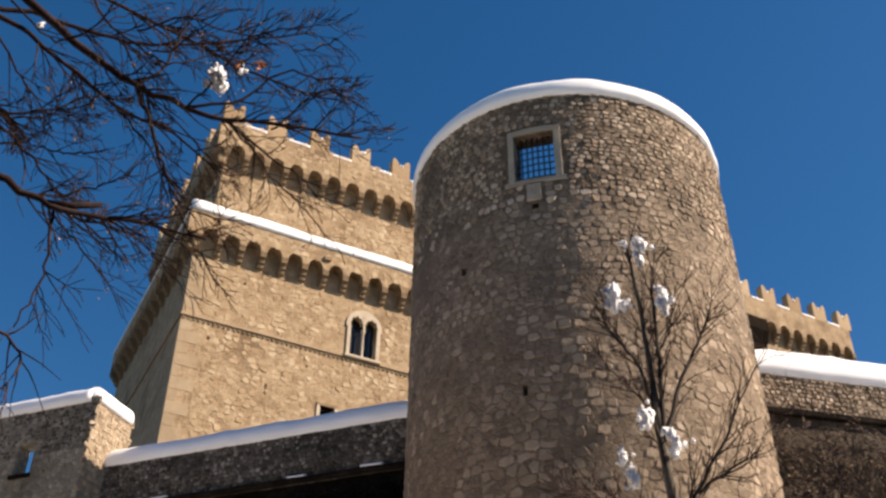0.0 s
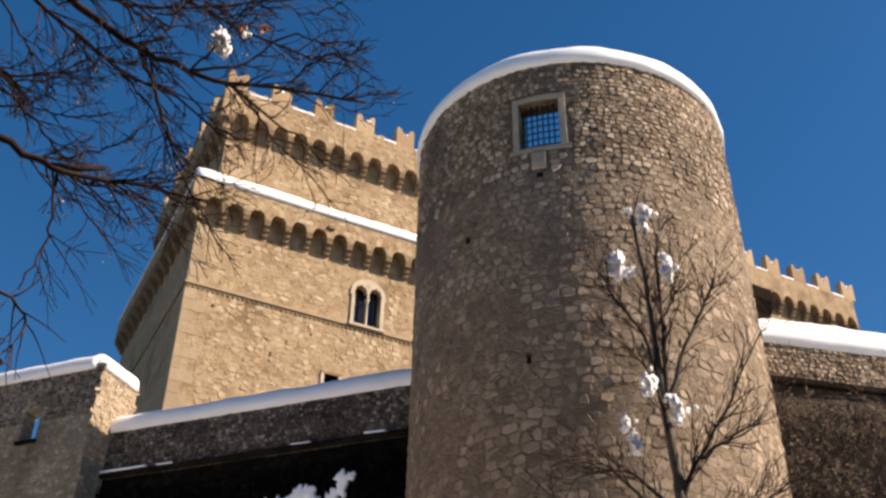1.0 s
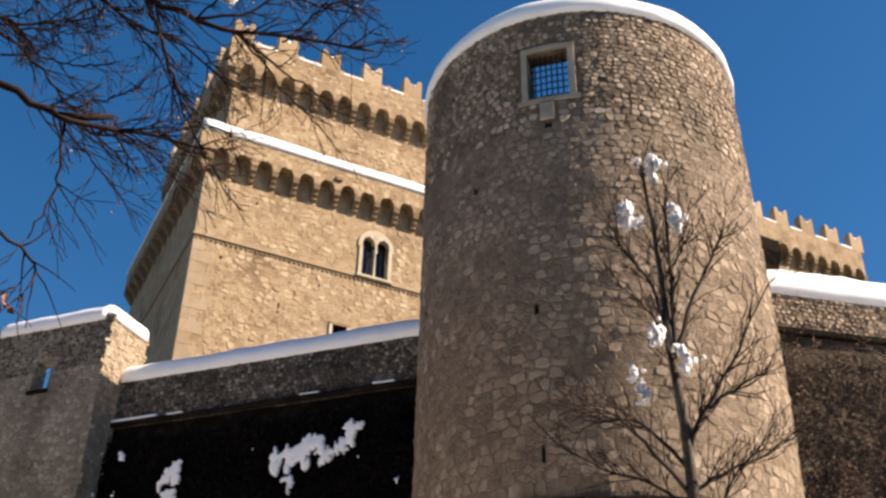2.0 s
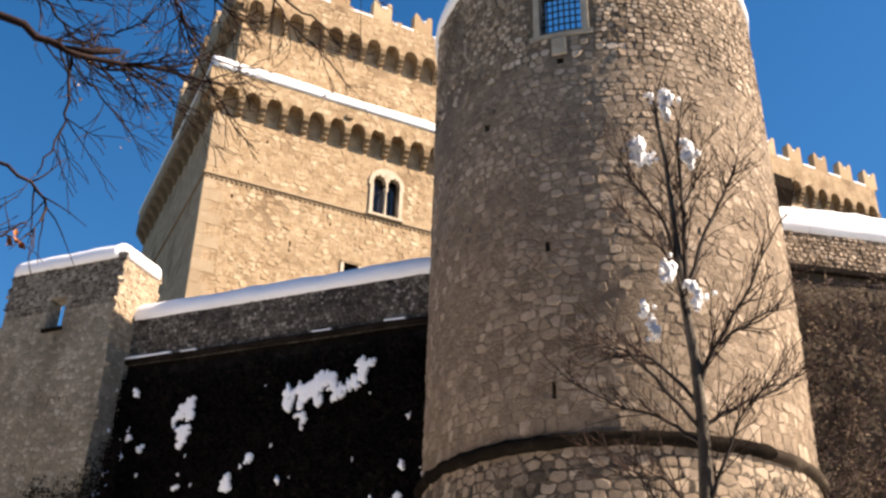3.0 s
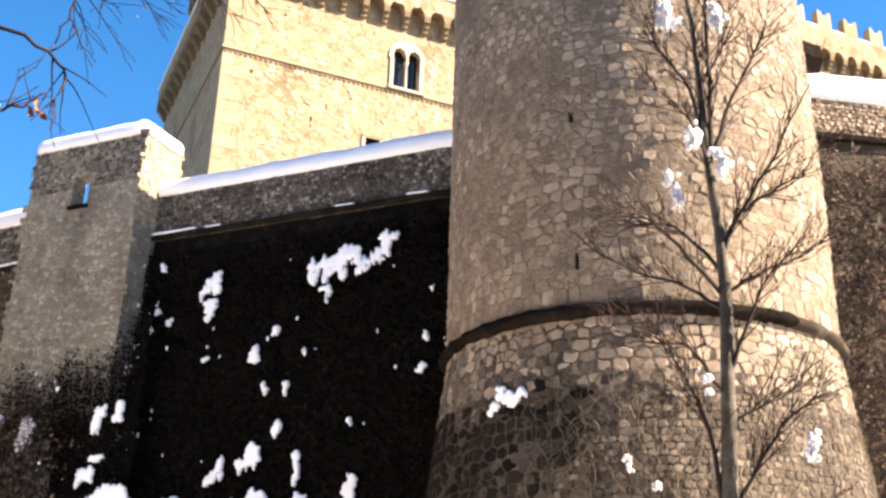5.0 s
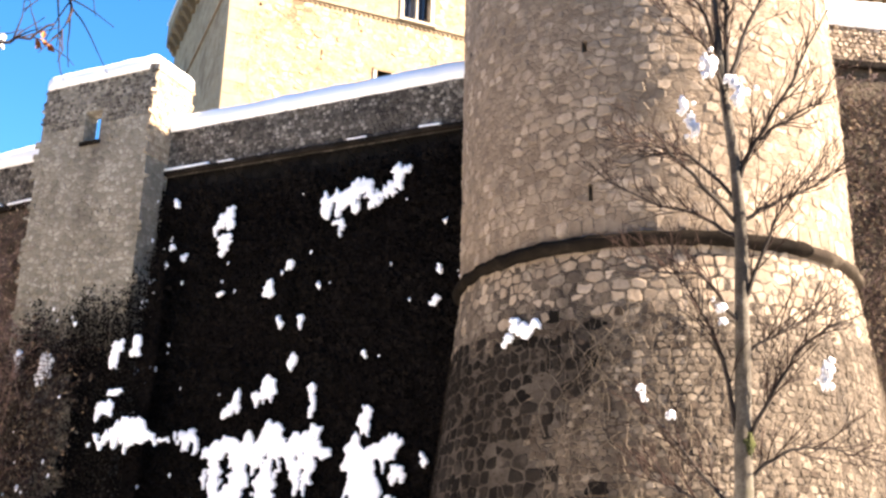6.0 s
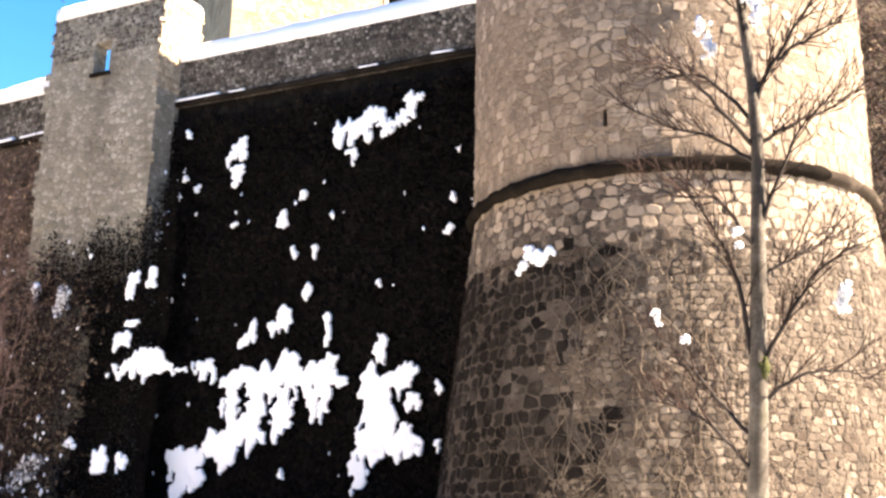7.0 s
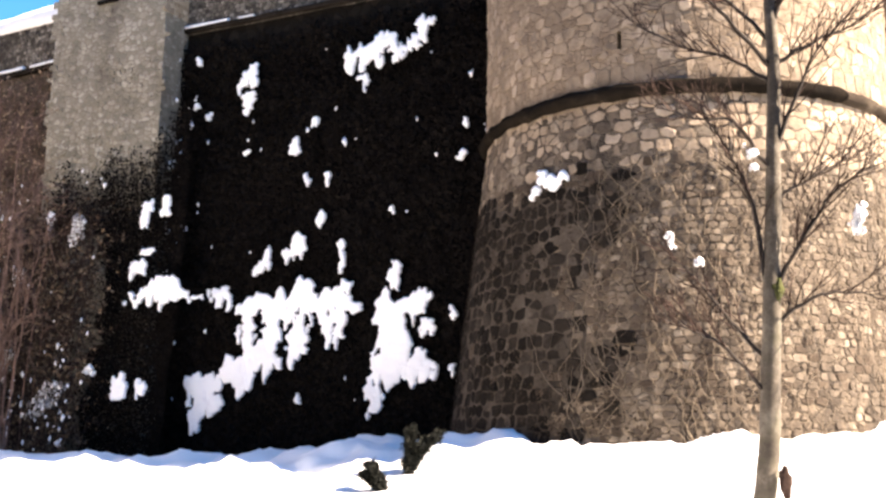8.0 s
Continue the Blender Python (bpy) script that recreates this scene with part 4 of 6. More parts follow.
def two_light_head(cx):
    """The tracery slab: two pointed, cusped heads cut in a round-topped slab, with an oculus."""
    w, zt, zb = 0.80, BIF[3] + 0.66, BIF[3] - 0.25
    v, f = [], []

    def opening(x):
        half = 0.27
        best = None
        for c in (cx - 0.33, cx + 0.33):
            t = abs(x - c) / half
            if t < 1:
                cusp = 0.05 * math.cos(t * math.pi * 3)
                best = BIF[3] - 0.06 + 0.34 * math.sqrt(1 - t * t) + cusp * (1 - t)
        return best

    def crown(x):
        t = min(1.0, abs(x - cx) / w)
        return zb + 0.1 + (zt - zb - 0.1) * math.sqrt(max(0.0, 1 - t * t))

    n = 64
    for i in range(n):
        xa, xb = cx - w + 2 * w * i / n, cx - w + 2 * w * (i + 1) / n
        xm = (xa + xb) / 2
        o = opening(xm)
        za, zbb = (opening(xa) or o or zb), (opening(xb) or o or zb)
        if o is None:
            za = zbb = zb
        k = len(v)
        v += [(xa, -0.07, za), (xb, -0.07, zbb), (xb, -0.07, crown(xb)), (xa, -0.07, crown(xa)), (xa, 0.22, za), (xb, 0.22, zbb), (xb, 0.0, crown(xb)), (xa, 0.0, crown(xa))]
        f += [(k, k + 1, k + 2, k + 3), (k, k + 4, k + 5, k + 1), (k + 3, k + 2, k + 6, k + 7)]
    me = mesh_of("tracery", v, f)
    bm = bmesh.new()
    bm.from_mesh(me)
    bmesh.ops.create_cone(bm, cap_ends=True, segments=16, radius1=0.09, radius2=0.09, depth=0.02, matrix=Matrix.Translation((cx, -0.075, BIF[3] + 0.36)) @ Matrix.Rotation(radians(90), 4, "X"))
    return bm


keep = make_keep()

# ---- the young bare tree before the tower ----
def clump(rng, s, tree, at):
    """Half-melted snow caught in twigs: ragged scraps run together into one lump."""
    bm = bmesh.new()
    for k in range(9):
        o = Vector((rng.uniform(-50, 50), rng.uniform(-50, 50), rng.uniform(-50, 50)))
        size = s * (0.62 if k == 0 else rng.uniform(0.16, 0.42))
        mid = Vector((0, 0, 0)) if k == 0 else Vector((rng.gauss(0, 0.42), rng.gauss(0, 0.25), rng.gauss(-0.08, 0.52))) * s
        made = bmesh.ops.create_icosphere(bm, subdivisions=3 if k == 0 else 2, radius=1)
        sx, sz = rng.uniform(0.55, 1.0), rng.uniform(0.8, 1.5)
        for v in made["verts"]:
            r = max(0.15, 0.85 + 0.7 * noise.noise(v.co * 1.1 + o) + 0.45 * noise.noise(v.co * 2.6 + o))
            v.co = Vector((v.co.x * sx, v.co.y * 0.7, v.co.z * sz)) * size * r + mid
    for f in bm.faces:
        f.smooth = True
    part("snow_clump", bm, M_SNOW, tree, "white snow clump").location = at


def make_tree():
    rng = random.Random(21)
    foot = Vector((2.02, 9.8, ground_height(2.02, 9.8) - 0.1))
    tree = thing("tree", Matrix.Translation((-0.02, 0, -0.045)), "young bare tree with mossy trunk and snow clumps", "tree")
    trunk = smooth_path([foot, (2.1, 9.78, 1.3), (2.16, 9.76, 2.0), (2.24, 9.75, 3.52), (2.31, 9.73, 5.13), (2.24, 9.75, 6.4), (2.2, 9.76, 7.33), (2.16, 9.76, 8.11), (2.08, 9.78, 8.95)], 0.105, 0.008, 40, rng, 0.006)
    trunk = [(p, max(0.006, 0.095 * (1 - (p.z - 0.7) / 8.6) ** 0.85 + 0.006)) for p, r in trunk]
    part("trunk", tubes([trunk], 12), M_TRUNK, tree, "slender grey-brown trunk")
    part("moss", snow_lump(random.Random(2), 0.07, (0.75, 0.6, 1.5)), M_MOSS, tree, "green moss at a fork").location = (2.245, 9.70, 2.96)
    limbs = [
        [(2.25, 9.75, 6.3), (2.3, 9.7, 7.46), (2.29, 9.68, 8.1), (2.39, 9.66, 8.76)],
        [(2.30, 9.73, 5.3), (2.42, 9.66, 5.72), (2.75, 9.5, 6.23), (3.02, 9.4, 6.76), (3.31, 9.3, 7.24)],
        [(2.51, 9.62, 5.83), (2.89, 9.6, 6.09), (3.21, 9.55, 6.23)],
        [(2.25, 9.74, 6.4), (2.59, 9.8, 7.28), (2.82, 9.85, 7.73), (3.02, 9.9, 8.28)],
        [(2.29, 9.74, 5.6), (2.19, 9.7, 6.53), (1.94, 9.6, 6.95), (1.69, 9.5, 7.1)],
        [(2.30, 9.74, 5.25), (1.92, 9.9, 5.75), (1.6, 10.0, 5.83), (1.26, 10.1, 5.72)],
        [(2.29, 9.74, 5.0), (1.8, 9.6, 5.52), (1.54, 9.5, 5.71), (1.15, 9.4, 5.69)],
        [(2.30, 9.72, 5.0), (2.65, 9.75, 5.24), (3.02, 9.8, 5.43), (3.29, 9.85, 5.63)],
        [(2.26, 9.74, 4.0), (1.91, 9.6, 4.45), (1.56, 9.5, 4.45), (1.2, 9.4, 4.53)],
        [(2.29, 9.73, 4.85), (1.94, 9.9, 5.17), (1.54, 10.0, 5.32), (1.13, 10.1, 5.58)],
        [(2.20, 9.74, 2.9), (2.54, 9.6, 3.51), (2.79, 9.5, 3.85), (3.2, 9.3, 4.04)],
        [(2.25, 9.74, 3.75), (2.57, 9.8, 3.97), (2.95, 9.85, 4.17)],
        [(2.28, 9.73, 4.2), (2.46, 9.65, 4.68), (2.68, 9.6, 5.14), (2.97, 9.5, 5.43)],
        [(2.15, 9.77, 2.0), (1.83, 9.7, 2.41), (1.54, 9.65, 2.57), (1.29, 9.6, 2.65)],
        [(2.16, 9.77, 2.35), (1.89, 9.9, 2.66), (1.56, 10.0, 3.14), (1.37, 10.05, 3.3)],
        [(2.20, 9.76, 2.9), (2.04, 9.75, 3.85), (1.9, 9.75, 4.18), (1.62, 9.75, 4.64)],
        [(2.18, 9.75, 2.6), (2.51, 9.7, 2.87), (2.83, 9.65, 2.93), (3.13, 9.6, 2.86)],
        [(2.23, 9.75, 6.7), (2.05, 9.7, 7.3), (1.8, 9.7, 7.7), (1.66, 9.7, 8.1)],
        [(2.2, 9.76, 7.3), (2.45, 9.8, 7.7), (2.6, 9.8, 8.3)],
    ]
    twigs = []
    for pts in limbs:
        far = (Vector(pts[-1]) - Vector(pts[0])).length
        path = smooth_path(pts, 0.014 + 0.008 * far, 0.004, 14, rng, 0.014)
        part("limb", tubes([path], 6), M_BARK, tree)
        twigs_from(path, rng, int(10 + 8 * far), 0.62, 0.0085, 1, twigs, -0.015, 0.15, (0.3, 0.8), 0.22, 0.0036)
    twigs_from(trunk[22:], rng, 22, 0.7, 0.009, 1, twigs, -0.02, 0.1, (0.3, 0.7), 0.35, 0.0032)
    part("twigs", tubes(twigs, 3), M_TWIG, tree, "fine reddish twigs", kind="stuff")
    for (x, y, z), s in (((2.2, 9.7, 8.77), 0.13), ((2.07, 9.72, 8.83), 0.06), ((1.89, 9.7, 8.07), 0.15), ((1.99, 9.7, 7.99), 0.09), ((1.82, 9.7, 8.17), 0.06), ((2.41, 9.65, 7.98), 0.10), ((2.40, 9.65, 8.1), 0.08),
                         ((2.08, 9.63, 6.61), 0.12), ((2.35, 9.62, 6.31), 0.11), ((2.30, 9.65, 6.45), 0.07), ((1.83, 9.7, 6.22), 0.075), ((1.92, 9.7, 5.97), 0.08), ((1.9, 9.7, 6.08), 0.06),
                         ((2.07, 9.68, 4.18), 0.085), ((2.08, 9.68, 4.06), 0.05), ((2.9, 9.45, 3.57), 0.11), ((2.87, 9.46, 3.47), 0.09), ((1.33, 9.7, 3.45), 0.05), ((1.34, 9.7, 3.36), 0.045), ((1.59, 9.72, 3.21), 0.06)):
        clump(rng, s * (1.3 if z > 5 else 0.95), tree, (x, y, z))
    part("dead_leaf", snow_lump(random.Random(12), 0.085, (0.55, 0.4, 1.75)), M_TWIG, tree, "shrivelled brown leaf cluster hanging by the trunk").location = (2.235, 9.66, 1.30)
    return tree


make_tree()


# ---- the tree overhead, whose branches reach into view ----
def make_near_tree():
    rng = random.Random(8)
    tree = thing("tree", Matrix.Identity(4), "dark bare tree limbs with dry seed clusters and bits of snow", "tree")
    trunk = smooth_path([(-5.6, 3.6, -0.1), (-5.5, 3.7, 2.2), (-5.3, 3.9, 4.6), (-4.9, 4.2, 6.6), (-4.5, 4.4, 8.6)], 0.19, 0.07, 24, rng, 0.02)
    part("trunk", tubes([trunk], 12), M_DARKBARK, tree, "thick dark trunk")
    limbs = [
        ([(-4.75, 4.3, 7.4), (-3.9, 4.75, 8.0), (-3.0, 5.2, 7.5), (-2.51, 5.45, 7.17), (-2.23, 5.57, 7.05), (-1.88, 5.7, 6.96), (-1.6, 5.78, 6.92), (-1.12, 5.89, 6.97), (-0.62, 5.97, 6.94)], 0.045, 24),
        ([(-4.9, 4.2, 6.9), (-4.0, 4.9, 7.5), (-3.27, 5.39, 7.52), (-3.04, 5.52, 7.44), (-2.67, 5.71, 7.23), (-2.37, 5.84, 7.02), (-2.05, 5.96, 6.97), (-1.69, 6.07, 6.69)], 0.030, 22),
        ([(-5.2, 3.9, 5.0), (-3.6, 4.5, 5.6), (-2.7, 4.79, 5.58), (-2.41, 4.95, 5.5), (-2.22, 5.03, 5.48), (-1.95, 5.2, 5.55), (-1.77, 5.31, 5.59), (-1.48, 5.39, 5.55)], 0.036, 24),
        ([(-5.1, 4.0, 5.6), (-3.9, 4.7, 6.3), (-3.12, 5.12, 6.43), (-2.85, 5.28, 6.48), (-2.68, 5.37, 6.6), (-2.51, 5.45, 6.81)], 0.020, 16),
        ([(-2.23, 5.57, 7.05), (-2.08, 5.63, 6.72), (-1.93, 5.68, 6.35), (-1.75, 5.74, 6.11)], 0.020, 16),
        ([(-2.31, 5.02, 5.5), (-2.3, 5.11, 5.21), (-2.32, 5.11, 4.94), (-2.37, 5.09, 4.7)], 0.011, 12),
        ([(-4.8, 4.3, 7.3), (-3.4, 5.19, 7.48), (-2.97, 5.44, 7.6), (-2.53, 5.66, 7.61), (-2.15, 5.82, 7.72), (-1.68, 5.97, 7.96), (-1.09, 6.1, 8.2)], 0.026, 24),
        ([(-2.23, 5.57, 7.05), (-2.08, 5.63, 7.28), (-2.02, 5.65, 7.67), (-1.94, 5.68, 7.96)], 0.016, 12),
        ([(-1.6, 5.78, 6.92), (-1.29, 5.86, 6.68), (-1.04, 5.91, 6.52), (-0.9, 5.93, 6.34)], 0.011, 12),
        ([(-1.88, 5.7, 6.96), (-1.54, 5.8, 7.12), (-1.27, 5.86, 7.5), (-1.0, 5.92, 7.5), (-0.82, 5.94, 7.4)], 0.014, 14),
        ([(-5.3, 3.9, 4.3), (-3.6, 4.6, 4.8), (-2.7, 4.9, 4.72), (-2.41, 5.05, 4.64), (-2.29, 5.11, 4.5), (-2.35, 5.08, 4.3)], 0.018, 16),
        ([(-5.3, 3.9, 3.7), (-3.6, 4.6, 4.2), (-2.75, 4.9, 4.2), (-2.5, 5.0, 4.25), (-2.36, 5.1, 4.4)], 0.016, 16),
        ([(-4.6, 4.4, 8.3), (-3.3, 5.3, 8.1), (-2.5, 5.7, 8.0), (-1.8, 6.0, 7.8), (-1.3, 6.1, 7.6), (-0.75, 6.2, 7.5)], 0.022, 20),
    ]
    twigs = []

    def limb(pts, r, n=16, per=8.5):
        """One branch through the points, with its twigs."""
        path = smooth_path(pts, r, 0.003 + 0.14 * r, n, rng, 0.014)
        part("limb", tubes([path], 7), M_DARKBARK, tree)
        far = sum((Vector(b) - Vector(a)).length for a, b in zip(pts, pts[1:]))
        low = max(p[2] for p in pts) < 5.3
        twigs_from(path, rng, int((2 if low else per) * far + 3), 0.5, 0.009, 0 if low else 2 if far > 2.2 else 1, twigs, 0.02, 0.2 if far < 2.2 else 0.4, (0.35, 1.0), 0.0, 0.0028)

    for pts, r, n in limbs:
        limb(pts, r, n, 5.5)
    limb([(-2.18, 5.59, 7.07), (-2.07, 5.74, 6.67), (-2.03, 6.00, 6.57), (-1.92, 6.31, 6.39), (-1.76, 6.32, 6.10), (-1.64, 6.53, 5.97)], 0.012)
    limb([(-2.54, 5.23, 7.55), (-2.38, 5.28, 7.32), (-2.22, 5.40, 7.29), (-2.09, 5.58, 7.40), (-1.83, 5.38, 7.39), (-1.60, 5.34, 7.61)], 0.01)
    limb([(-3.11, 5.40, 6.58), (-2.88, 5.57, 6.71), (-2.65, 5.43, 6.66), (-2.55, 5.55, 6.82), (-2.40, 5.51, 7.00)], 0.01)
    limb([(-2.94, 5.17, 6.30), (-2.81, 5.42, 6.30), (-2.64, 5.40, 6.09), (-2.57, 5.58, 6.05), (-2.50, 5.73, 6.12)], 0.013)
    limb([(-2.74, 5.62, 6.04), (-2.45, 5.73, 5.96), (-2.19, 5.74, 5.92), (-2.05, 6.04, 5.94), (-1.84, 6.06, 5.71)], 0.012)
    limb([(-2.60, 5.69, 6.10), (-2.31, 5.59, 6.13), (-2.11, 5.57, 6.21)], 0.008)
    limb([(-2.62, 5.64, 5.95), (-2.48, 5.72, 5.82), (-2.33, 5.72, 5.65), (-2.25, 6.01, 5.63)], 0.009)
    limb([(-2.34, 5.94, 6.11), (-2.01, 5.82, 6.04), (-1.83, 5.94, 6.21), (-1.57, 6.04, 6.19)], 0.009)
    limb([(-3.06, 4.99, 7.04), (-2.98, 5.35, 6.92), (-2.81, 5.35, 6.70), (-2.73, 5.58, 6.59)], 0.01)
    limb([(-1.93, 5.87, 7.12), (-1.75, 5.73, 7.22), (-1.66, 5.77, 7.49), (-1.47, 5.55, 7.58), (-1.28, 5.37, 7.67)], 0.01)
    limb([(-1.66, 6.00, 7.11), (-1.49, 6.21, 7.03), (-1.35, 6.47, 6.97), (-1.14, 6.44, 6.72), (-0.96, 6.65, 6.62)], 0.01)
    limb([(-1.32, 6.06, 7.09), (-1.09, 6.10, 7.41), (-0.91, 6.00, 7.45), (-0.62, 6.01, 7.28)], 0.009)
    limb([(-2.28, 5.48, 7.51), (-1.89, 5.34, 7.51), (-1.58, 5.63, 7.65), (-1.13, 5.49, 7.59), (-0.88, 5.56, 7.72)], 0.009)
    limb([(-2.27, 5.49, 7.37), (-1.99, 5.49, 7.19), (-1.76, 5.63, 7.42), (-1.49, 5.58, 7.42)], 0.009)
    limb([(-2.88, 5.68, 6.55), (-2.65, 5.75, 6.54), (-2.35, 5.71, 6.53)], 0.008)
    limb([(-3.06, 5.47, 6.38), (-2.85, 5.60, 6.54), (-2.66, 5.37, 6.57)], 0.009)
    limb([(-2.38, 5.73, 6.97), (-2.12, 5.81, 6.66), (-2.05, 6.06, 6.57), (-2.03, 6.29, 6.48)], 0.009)
    limb([(-2.03, 5.84, 7.01), (-1.80, 5.95, 6.79), (-1.69, 6.23, 6.83), (-1.53, 6.15, 6.81)], 0.007)
    limb([(-1.36, 5.55, 7.59), (-1.10, 5.81, 7.69), (-0.83, 5.71, 7.71)], 0.007)
    limb([(-1.00, 6.21, 7.20), (-0.76, 6.45, 7.27), (-0.56, 6.27, 7.21)], 0.006)
    limb([(-3.00, 4.99, 7.26), (-2.79, 5.27, 7.18), (-2.51, 5.17, 7.14), (-2.28, 5.26, 7.47)], 0.009)
    part("cut_limb", tubes([[(Vector((-2.34, 4.98, 5.49)), 0.024), (Vector((-2.2, 5.05, 5.53)), 0.021), (Vector((-2.06, 5.1, 5.58)), 0.018)]], 8), M_DARKBARK, tree, "sawn-off stub")
    part("twigs", tubes(twigs, 3), M_TWIG, tree, "fine dark twigs with dry seeds", kind="stuff")
    spots = []
    for path in twigs:
        if rng.random() < 0.06:
            p = path[-1][0]
            for _ in range(rng.randint(1, 4)):
                spots.append((p + Vector((rng.gauss(0, 0.03), rng.gauss(0, 0.03), rng.gauss(-0.02, 0.03))), (0, 0, 1)))
    part("seed_clusters", leaves(rng, spots, (0.008, 0.02)), M_DRY, tree, "dry brown seed clusters", kind="stuff")
    for (x, y, z), s in (((-1.73, 5.72, 7.31), 0.075), ((-1.68, 5.74, 7.22), 0.055), ((-1.71, 5.74, 7.37), 0.045), ((-1.55, 5.78, 7.42), 0.032), ((-2.89, 5.26, 7.31), 0.025), ((-2.57, 4.98, 4.25), 0.026)):
        clump(rng, s * 1.45, tree, (x, y, z))
    for k, (x, y, z) in enumerate(((-1.58, 5.79, 7.52), (-1.42, 5.84, 7.55), (-2.38, 5.05, 4.26))):
        spots = [(Vector((x, y, z)) + Vector((rng.gauss(0, 0.02), rng.gauss(0, 0.02), rng.gauss(0, 0.015))), (0, -1, 0)) for _ in range(7)]
        part("dry_leaf", leaves(rng, spots, (0.02, 0.04)), M_ORANGE, tree, "orange-brown dead leaves")
    return tree


make_near_tree()


# ---- creeper on the walls ----
def make_ivy():
    rng = random.Random(4)
    spots = []
    for _ in range(56000):
        x, z = rng.uniform(-8.3, 1.2), 0.9 + 10.0 * rng.random() ** 0.85
        edge = 10.75 + 0.25 * noise.noise(Vector((x * 1.1, 0, 2)))
        if z > edge - rng.random() ** 2 * 0.9:
            continue
        bulge = 0.07 + 0.10 * noise.noise(Vector((x * 0.8, z * 0.8, 0))) + 0.06 * noise.noise(Vector((x * 2.5, z * 2.5, 7)))
        spots.append(((x, -curtain_face(z) - max(0.01, min(bulge, 0.13)) - rng.uniform(0, 0.05), z), (0, -1, 0.3)))
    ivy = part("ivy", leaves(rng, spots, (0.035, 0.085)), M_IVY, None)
    ivy.matrix_world = CURTAIN
    tagged(ivy, "dense blackish ivy covering the lower curtain wall", "ivy", kind="stuff")
    spots = []
    for _ in range(95000):
        x, z = rng.uniform(-3.4, 1.0), rng.uniform(0.8, 9.0)
        top = 8.0 + 0.16 * x + 0.45 * noise.noise(Vector((x * 1.3, 3, 0))) + 0.2 * noise.noise(Vector((x * 5, 1, 0))) + 1.2 * max(0, x) + 0.35 - rng.random() * 2.2
        if z > top or rng.random() > (0.12 if x < -1.2 + 0.6 * noise.noise(Vector((x * 2, z * 2, 5))) and z < 6.2 else 0.45 + (x + 3.4) / 1.8):
            continue
        bulge = 0.05 + 0.08 * noise.noise(Vector((x * 0.8, z * 0.8, 11)))
        spots.append(((x, -max(0.015, bulge) - rng.uniform(0, 0.05) - 0.10 * max(0, 6 - z), z), (0, -1, 0.3)))
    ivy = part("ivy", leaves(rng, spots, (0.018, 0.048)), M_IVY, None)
    ivy.matrix_world = BASTION
    tagged(ivy, "blackish ivy climbing over the foot of the bastion", "ivy", kind="stuff")


make_ivy()


def make_creeper(name, m, x0, x1, z0, z1, count, label, lean, seed, stem=M_BARK_RED, leaf=M_DRY):
    rng = random.Random(seed)
    paths, spots = [], []
    for _ in range(count):
        x, z = rng.uniform(x0, x1), rng.uniform(z0, z1)
        p = Vector((x, -lean * (z1 - z) - 0.08 - rng.random() * 0.12, z))
        d = Vector((rng.gauss(0, 0.6), rng.gauss(-0.15, 0.25), rng.gauss(-0.5, 0.6))).normalized()
        path = [(p, 0.009)]
        for k in range(7):
            d = (d + Vector((rng.gauss(0, 0.25), rng.gauss(0, 0.15), rng.gauss(-0.06, 0.22)))).normalized()
            p = p + d * 0.15
            p.y = min(p.y, -lean * (z1 - p.z) - 0.04)
            path.append((p, 0.008 - 0.0008 * k))
            if rng.random() < 0.45:
                spots.append((p + Vector((rng.gauss(0, 0.05), rng.gauss(0, 0.03), rng.gauss(0, 0.05))), (0, -1, 0.3)))
        paths.append(path)
    ob = part(name, tubes(paths, 3), stem, None)
    ob.matrix_world = m
    tagged(ob, label, "creeper", kind="stuff")
    lf = part("withered_leaves", leaves(rng, spots, (0.025, 0.06)), leaf, None)
    lf.matrix_world = m
    tagged(lf, "withered brown leaves of a wall creeper", "creeper", kind="stuff")


make_creeper("creeper", EAST, -0.2, 5.0, 3.0, EAST_LEDGE - 0.2, 2200, "tangle of dry brown creeper stems on the wall", 0.04, 31, M_BARK_RED, M_SCRUB)
make_creeper("creeper", WEST, -6.5, 0.6, 1.0, 10.6, 4200, "tangle of dry brown bramble stems on the wall", 0.05, 32, M_REDSTEM, M_DRY)
make_creeper("creeper", BASTION @ pose(0, -0.5, 0), -5.5, -0.9, 0.8, 6.6, 2600, "reddish dry brambles at the foot of the bastion", 0.08, 33, M_TWIG, M_SCRUB)


